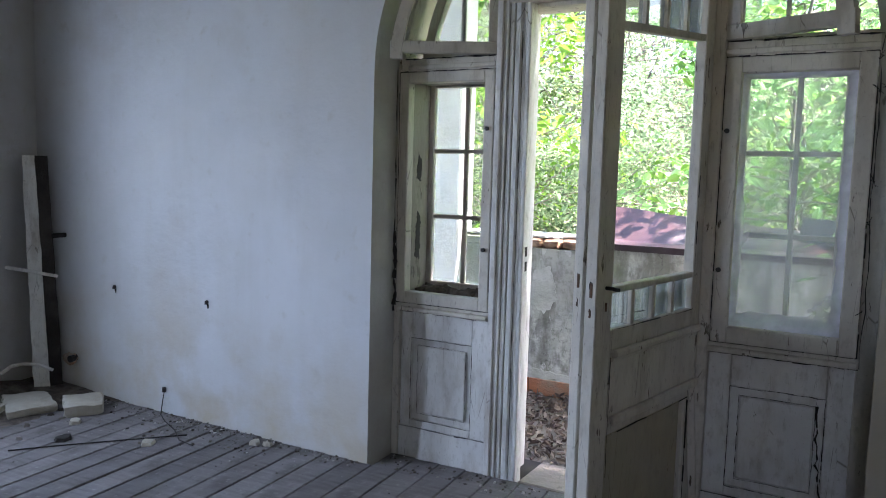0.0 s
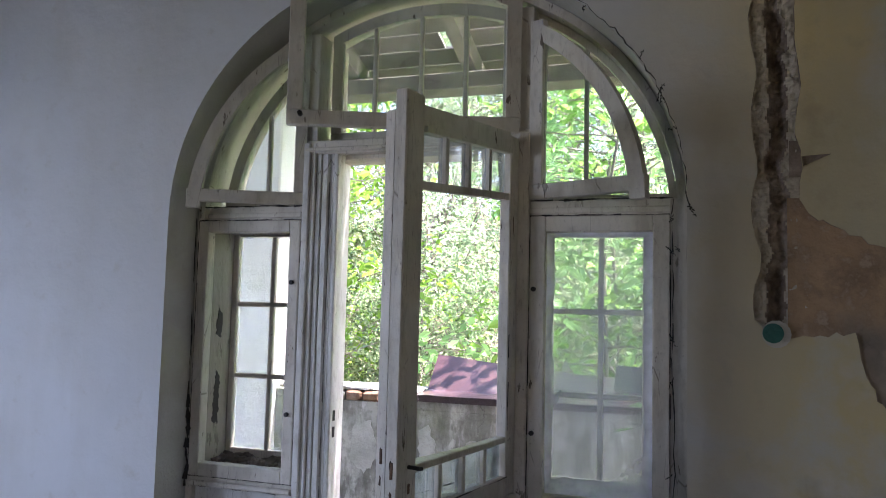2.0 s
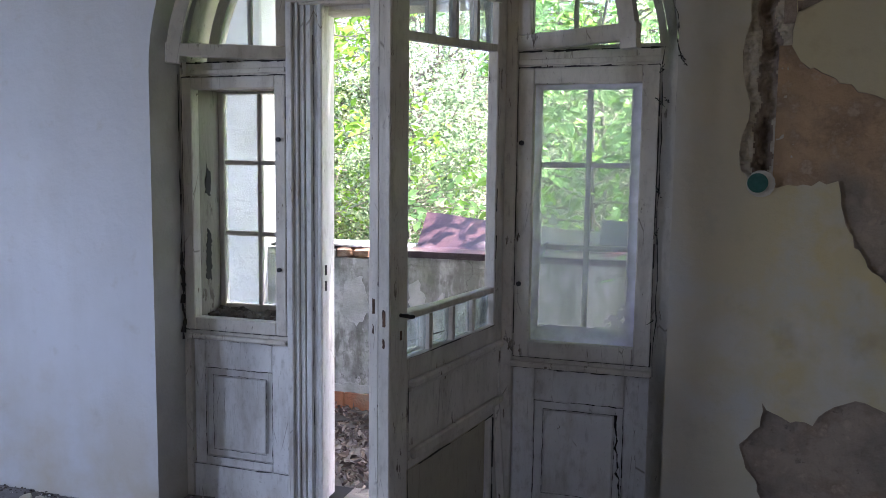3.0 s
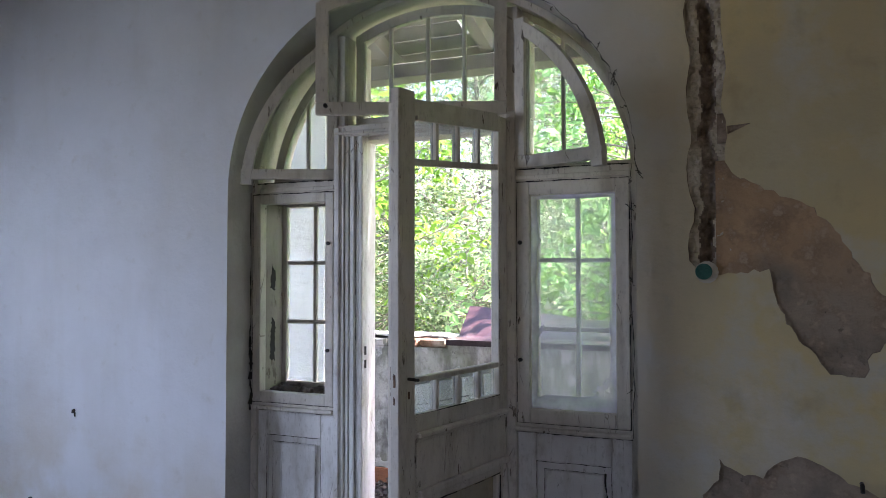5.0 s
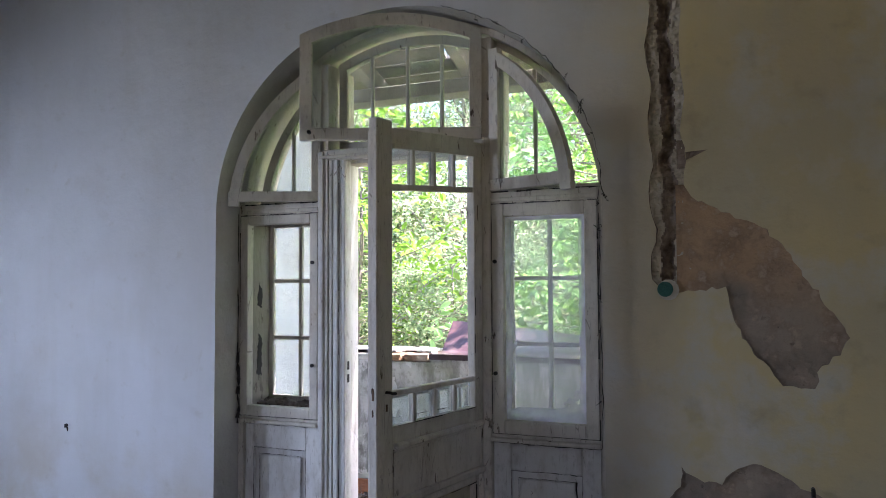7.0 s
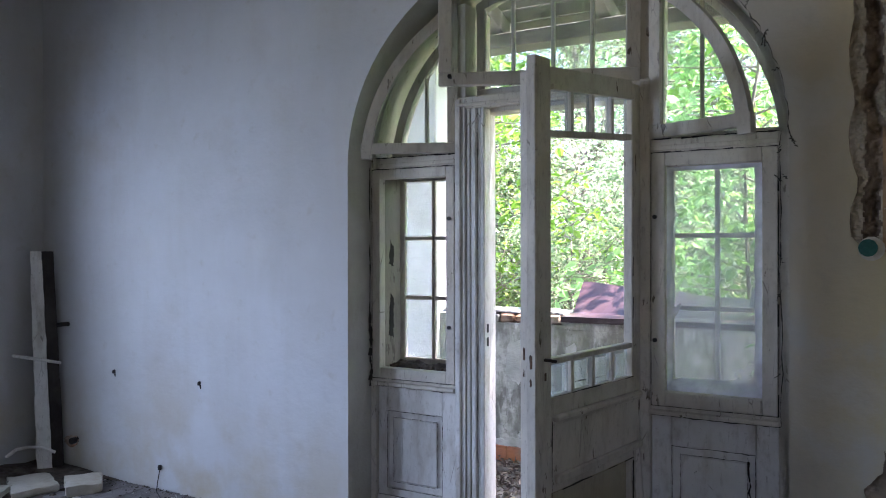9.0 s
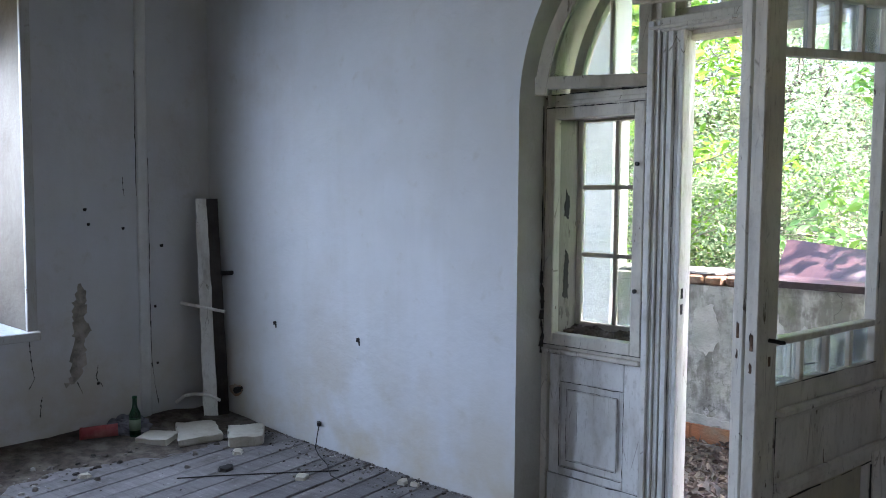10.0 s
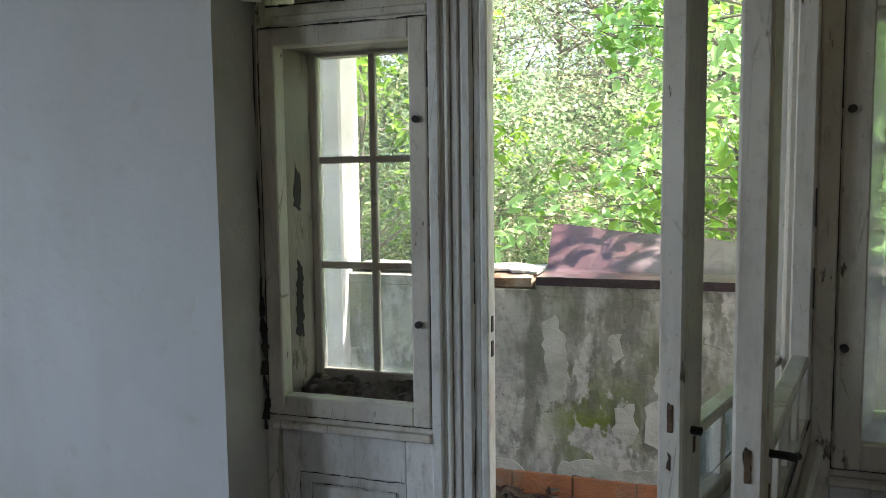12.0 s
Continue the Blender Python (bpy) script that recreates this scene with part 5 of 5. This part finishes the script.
# beige kept far darker than true, to offset the close lamp
DARKENED_BEIGE = rough_plaster("darkened_beige_reveal", (0.11, 0.088, 0.066), (0.09, 0.072, 0.055), (0.13, 0.108, 0.082), 3.0)
part("window_frame", boxed(WEST - 0.018, WEST + 0.012, WY1 - 0.012, WY1 + 0.045, WZ0 - 0.02, WZ1 + 0.04, 0.004), CASE, win)
part("window_frame", boxed(WEST - 0.05, WEST + 0.012, WY0 - 0.045, WY0 + 0.012, WZ0 - 0.02, WZ1 + 0.04, 0.004), CASE, win)
part("window_frame", boxed(WEST - 0.05, WEST + 0.013, WY0 + 0.012, WY1 - 0.012, WZ1 - 0.012, WZ1 + 0.045, 0.004), CASE, win)
part("window_sill", boxed(WEST - 0.62, WEST + 0.05, WY0 - 0.05, WY1 + 0.05, WZ0 - 0.05, WZ0 + 0.004, 0.006), CASE, win)
for y0, y1 in ((WY0 + 0.012, WY0 + 0.075), ((WY0 + WY1) / 2 - 0.04, (WY0 + WY1) / 2 + 0.04), (WY1 - 0.085, WY1 - 0.012)):
    part("sash_stile", boxed(WEST - 0.56, WEST - 0.51, y0, y1, WZ0 + 0.006, WZ1 - 0.014, 0.005), CASE, win)
for z0 in (WZ0 + 0.006, 1.95, WZ1 - 0.075):
    for y0, y1 in ((WY0 + 0.076, (WY0 + WY1) / 2 - 0.041), ((WY0 + WY1) / 2 + 0.041, WY1 - 0.086)):
        part("sash_rail", boxed(WEST - 0.557, WEST - 0.513, y0, y1, z0, z0 + 0.06, 0.004), CASE, win)
part("reveal_lining", boxed(WEST - 0.60, WEST - 0.019, WY1 - 0.010, WY1 - 0.002, WZ0 + 0.005, WZ1 - 0.004), DARKENED_BEIGE, win, "beige reveal, darkened against the close lamp")
part("reveal_lining", boxed(WEST - 0.60, WEST - 0.051, WY0 + 0.002, WY0 + 0.010, WZ0 + 0.005, WZ1 - 0.004), DARKENED_BEIGE, win, "beige reveal, darkened against the close lamp")

# green capped pipe end under the gouged channel
cap = thing("pipe_end", "green capped pipe end in the gouged wall", "pipe")
GREEN = rough_plaster("green_enamel", (0.03, 0.13, 0.10), (0.025, 0.10, 0.08), (0.06, 0.16, 0.13), 20.0)
part("cap", tube([(1.384, 0.03, 1.505), (1.384, -0.012, 1.505), (1.384, -0.018, 1.505)], 0.033, 18), GREEN, cap, smooth=False)
part("mortar_ring", tube([(1.395, 0.02, 1.502), (1.395, -0.006, 1.502)], 0.046, 14), PLASTER, cap, "ring of pale mortar")
hook = thing("wall_hook", "rusty hook in the bare plaster", "hook")
part("hook", tube([(1.945, 0.02, 0.70), (1.945, -0.03, 0.70), (1.945, -0.045, 0.675)], 0.008, 6), IRON, hook)

# cracks between the frame and the masonry
crk = thing("wall_cracks", "dark crack where plaster has parted from the frame", "crack")
rim_pts = [(p[0] + 0.004, 0.0, p[1] + 0.004) for p in arch_line(CX + HALF, 0.35, 0.0, 9)]
part("crack", crack(rim_pts, 0.0017, 1, 0.004), GAP, crk)
rr = random.Random(64)
for k in range(18):  # short splits running off the parted joint
    p = Vector(rim_pts[rr.randrange(len(rim_pts))]) if k < 12 else Vector((1.062 + rr.uniform(-0.006, 0.006), 0.197, rr.uniform(0.7, 2.0)))
    d = Vector((rr.uniform(-0.03, 0.03), 0, rr.uniform(-0.05, 0.05)))
    part("crack", crack([p, p + d * 0.6, p + d], 0.0015, 300 + k, 0.004), GAP, crk)
part("crack", crack([(1.058, 0.199, 0.75), (1.060, 0.199, 1.2), (1.056, 0.199, 1.6), (1.06, 0.199, 2.0)], 0.0017, 3), GAP, crk)
part("crack", crack([(-1.045, 0.197, 0.74), (-1.042, 0.197, 0.95), (-1.047, 0.197, 1.15)], 0.010, 4, 0.006), GAP, crk)
part("crack", crack([(-1.05, 0.199, 1.15), (-1.052, 0.199, 1.55), (-1.05, 0.199, 1.95)], 0.004, 5), GAP, crk)

# dirt heaped on the sill of the empty side light
bm = bmesh.new()
nx, ny = 34, 14
g = [[bm.verts.new((-0.985 + 0.46 * i / (nx - 1), 0.265 + 0.155 * j / (ny - 1), 0)) for j in range(ny)] for i in range(nx)]
for col in g:
    for v in col:
        e = min(1.0, (v.co.x + 0.99) / 0.06, (-0.52 - v.co.x) / 0.06)
        v.co.z = 0.824 + max(0, e) * (0.040 + 0.050 * noise.noise(v.co * 11) + 0.028 * noise.noise(v.co * 38)) * (0.4 + 0.6 * (v.co.y - 0.265) / 0.155)
for i in range(nx - 1):
    for j in range(ny - 1):
        bm.faces.new((g[i][j], g[i + 1][j], g[i + 1][j + 1], g[i][j + 1]))
rr = random.Random(77)
for _ in range(46):
    sz = rr.choice((0.008, 0.012, 0.018, 0.026))
    made = bmesh.ops.create_icosphere(bm, subdivisions=2, radius=sz, matrix=Matrix.Translation((rr.uniform(-0.97, -0.54), rr.uniform(0.28, 0.41), 0.85)))
    off = Vector((rr.uniform(0, 9), rr.uniform(0, 9), 0))
    for v in made["verts"]:
        v.co += (v.co - Vector((v.co.x, v.co.y, 0.85))) * -0.3 + Vector((noise.noise(v.co * 60 + off), noise.noise(v.co * 60 - off), noise.noise(v.co * 50))) * sz * 0.6
tagged(new("sill_dirt", finish_mesh(bm, "sill_dirt", DIRT, True)), "dark dirt and dust heaped on the window sill", "dirt", kind="stuff")

# ---- rubble, twigs and dust along the walls ----
rnd = random.Random(71)
v, f = [], []


def crumb(x, y, s):
    k = len(v)
    h = s * rnd.uniform(0.15, 0.7)
    a = rnd.uniform(0, 3)
    for q in range(5):
        t = a + q * 1.2566
        v.append((x + s * rnd.uniform(0.5, 1) * math.cos(t), y + s * rnd.uniform(0.5, 1) * math.sin(t), 0.0))
    for q in range(5):
        t = a + q * 1.2566
        v.append((x + s * rnd.uniform(0.2, 0.7) * math.cos(t), y + s * rnd.uniform(0.2, 0.7) * math.sin(t), h * rnd.uniform(0.7, 1.2)))
    f.extend([(k + q, k + (q + 1) % 5, k + 5 + (q + 1) % 5, k + 5 + q) for q in range(5)])
    f.append((k + 5, k + 6, k + 7, k + 8, k + 9))


for _ in range(800):
    crumb(rnd.uniform(-3.6, -1.06), -abs(rnd.gauss(0, 0.08)) - 0.006, rnd.choice((0.002, 0.002, 0.003, 0.004, 0.006, 0.010)))
for _ in range(1900):
    crumb(WEST + 0.01 + abs(rnd.gauss(0, 0.32)), rnd.uniform(-2.6, -0.05), rnd.choice((0.003, 0.004, 0.006, 0.01, 0.018, 0.028)))
for _ in range(500):
    crumb(rnd.uniform(-3.4, 1.0), rnd.uniform(-1.6, -0.05), rnd.choice((0.002, 0.003, 0.006)))
for _ in range(260):
    crumb(rnd.gauss(-2.1, 0.35), -abs(rnd.gauss(0.0, 0.22)) - 0.02, rnd.choice((0.002, 0.003, 0.005, 0.008, 0.013)))
for _ in range(160):
    crumb(rnd.uniform(-1.0, 0.2), rnd.uniform(0.0, 0.18), rnd.choice((0.004, 0.008, 0.012)))
me = bpy.data.meshes.new("rubble")
me.from_pydata(v, [], f)
RUBBLE = material("mixed_rubble", (0.2, 0.18, 0.16), 0.95)
geo = RUBBLE.node_tree.nodes.new("ShaderNodeNewGeometry")
ramp = RUBBLE.node_tree.nodes.new("ShaderNodeValToRGB")
el = ramp.color_ramp.elements
el[0].color, el[1].color = (0.035, 0.03, 0.027, 1), (0.50, 0.49, 0.47, 1)
el.new(0.55).color = (0.10, 0.085, 0.07, 1)
el.new(0.85).color = (0.24, 0.22, 0.20, 1)
wire(RUBBLE, geo.outputs["Random Per Island"], ramp.inputs["Fac"])
wire(RUBBLE, ramp.outputs["Color"], RUBBLE.node_tree.nodes["Principled BSDF"].inputs["Base Color"])
me.materials.append(RUBBLE)
tagged(new("floor_rubble", me), "crumbs of plaster and dirt strewn along the wall", "rubble", kind="stuff")

# dirt banked up in the west corner
bm = bmesh.new()
g = {}
for i in range(40):
    for j in range(10):
        y, o = -2.7 + 2.7 * i / 39, (0.60 + 0.25 * max(0, (i - 24) / 15)) * j / 9
        h = max(0.0, 1 - j / 9) ** 1.5 * (0.05 + 0.03 * noise.noise(Vector((y * 4, j * 0.3, 0)))) + 0.008 * noise.noise(Vector((y * 20, j, 3)))
        g[i, j] = bm.verts.new((WEST + o * (1 + 0.35 * noise.noise(Vector((y * 2, 0, 0))) + 0.2 * noise.noise(Vector((y * 9, 4, 0)))), y, 0.002 + max(-0.004, h) if j < 9 else -0.004))
for i in range(39):
    for j in range(9):
        bm.faces.new((g[i, j], g[i + 1, j], g[i + 1, j + 1], g[i, j + 1]))
tagged(new("dirt_bank", finish_mesh(bm, "dirt_bank", DIRT, True)), "dark dirt banked along the wall", "dirt", kind="stuff")

wire_a = thing("bent_wire", "thin dark bent wire standing at the wall foot", "wire")
part("strand", tube([(-2.50, -0.012, 0.13), (-2.47, -0.05, 0.09), (-2.44, -0.09, 0.02), (-2.36, -0.13, 0.006), (-2.20, -0.20, 0.006), (-2.05, -0.30, 0.006), (-1.93, -0.32, 0.006)], 0.003, 6), IRON, wire_a)
part("knob", tube([(-2.505, -0.010, 0.125), (-2.50, -0.014, 0.15)], 0.012, 8), IRON, wire_a)
wire_b = thing("cable", "black cable lying across the floorboards", "cable")
part("strand", tube([(-2.62, -0.88, 0.006), (-2.5, -0.72, 0.006), (-2.36, -0.55, 0.006), (-2.2, -0.36, 0.006), (-2.08, -0.22, 0.006)], 0.0035, 6), IRON, wire_b)
for x, y, w, mat, lab in ((-1.62, -0.09, 0.035, PLASTER, "white plaster chip lying by the wall"), (-1.70, -0.11, 0.05, PLASTER, "pale plaster chip lying by the wall"), (-2.15, -0.42, 0.07, PLASTER, "flat pale plaster flake on the floorboards"), (-2.75, -0.42, 0.06, PLASTER, "plaster flake beside the slab"), (-3.0, -1.2, 0.05, PLASTER, "plaster chip on the dusty floor"), (-2.55, -0.62, 0.07, GAP, "charred wood chip on the floor")):
    r = random.Random(int(x * 100))
    bm = bmesh.new()
    crumb_pts = [(w * r.uniform(0.6, 1) * math.cos(k), w * r.uniform(0.4, 0.8) * math.sin(k)) for k in (0.2, 1.1, 2.1, 3.0, 4.2, 5.3)]
    a = [bm.verts.new((px, py, 0)) for px, py in crumb_pts]
    b = [bm.verts.new((px * 0.8, py * 0.8, 0.012 + r.uniform(0, 0.012))) for px, py in crumb_pts]
    bm.faces.new(a[::-1])
    bm.faces.new(b)
    for k in range(6):
        bm.faces.new((a[k], a[(k + 1) % 6], b[(k + 1) % 6], b[k]))
    ob = new("plaster_chip", finish_mesh(bm, "plaster_chip", mat))
    ob.matrix_basis = pose(x, y, 0.0, 0, 0, r.uniform(0, 180))
    tagged(ob, lab, "chip")

# splintered wood round the old locks on the leaf edges
for leaf in [o for o in bpy.data.objects if o.name.startswith("door_leaf")]:
    edge = max(c.co.x for ch in leaf.children for c in ch.data.vertices)
    rr = random.Random(len(leaf.children))
    for z in (0.985, 1.075):
        pts = jagged([(0.017, z), (0.024, z - 0.004), (0.026, z + 0.022), (0.019, z + 0.03)], 0.008, 0.003, rr)
        bm = prism(pts, 0, 0.0012)
        bmesh.ops.transform(bm, matrix=Matrix.Translation((edge + 0.0004, 0, 0)) @ Matrix(((0, 1, 0, 0), (1, 0, 0, 0), (0, 0, 1, 0), (0, 0, 0, 1))), verts=bm.verts)
        part("splintered_spot", bm, RUSTED if z < 1 else GAP, leaf, "dark splintered wood round the lock")

# rotten spots where the lining has broken open
for k, (z0, z1) in enumerate(((1.42, 1.52), (1.02, 1.22))):
    rr = random.Random(90 + k)
    bm = prism(jagged([(0.305, z0), (0.345, z0 - 0.02), (0.352, z1), (0.318, z1 + 0.03)], 0.012, 0.009, rr), 0, 0.003)
    bmesh.ops.transform(bm, matrix=Matrix.Translation((-0.9935, 0, 0)) @ Matrix(((0, 1, 0, 0), (1, 0, 0, 0), (0, 0, 1, 0), (0, 0, 0, 1))), verts=bm.verts)
    part("rotten_spot", bm, GAP, frame_unit, "dark rotten spot in the lining")

# ---- floorboards ----
rnd = random.Random(21)
FM = pose(0, 0, 0, 0, 0, 5)
board_mesh = {}
n = 0
for i in range(-36, 45):
    X = i * 0.145
    top = 0.20 if abs(X + 0.07 - CX) < HALF else -0.004
    y, first = top - math.tan(radians(5)) * (X + 0.07), True
    while y > -6.3:
        ln = rnd.choice((1.4, 2.0, 2.6, 3.2)) if first else 3.2
        first = False
        y0 = y - ln
        key = (ln, rnd.choice((0, 0, 0, 1, 1, 2)))
        if key not in board_mesh:
            board_mesh[key] = finish_mesh(boxed(0.002, (0.1435, 0.1415, 0.133)[key[1]], 0.002, ln - 0.002, -0.028, 0.0, 0.004), "plank", FLOORWOOD)
        lo, hi = FM @ Vector((X, y0, 0)), FM @ Vector((X + 0.14, y, 0))
        if min(lo.x, hi.x) > WEST - 0.28 and max(lo.x, hi.x) < EAST + 0.25:
            ob = new("plank", board_mesh[key])
            ob.parent = floor
            ob.matrix_basis = FM @ Matrix.Translation((X, y0, rnd.uniform(-0.003, 0.001)))
        y = y0
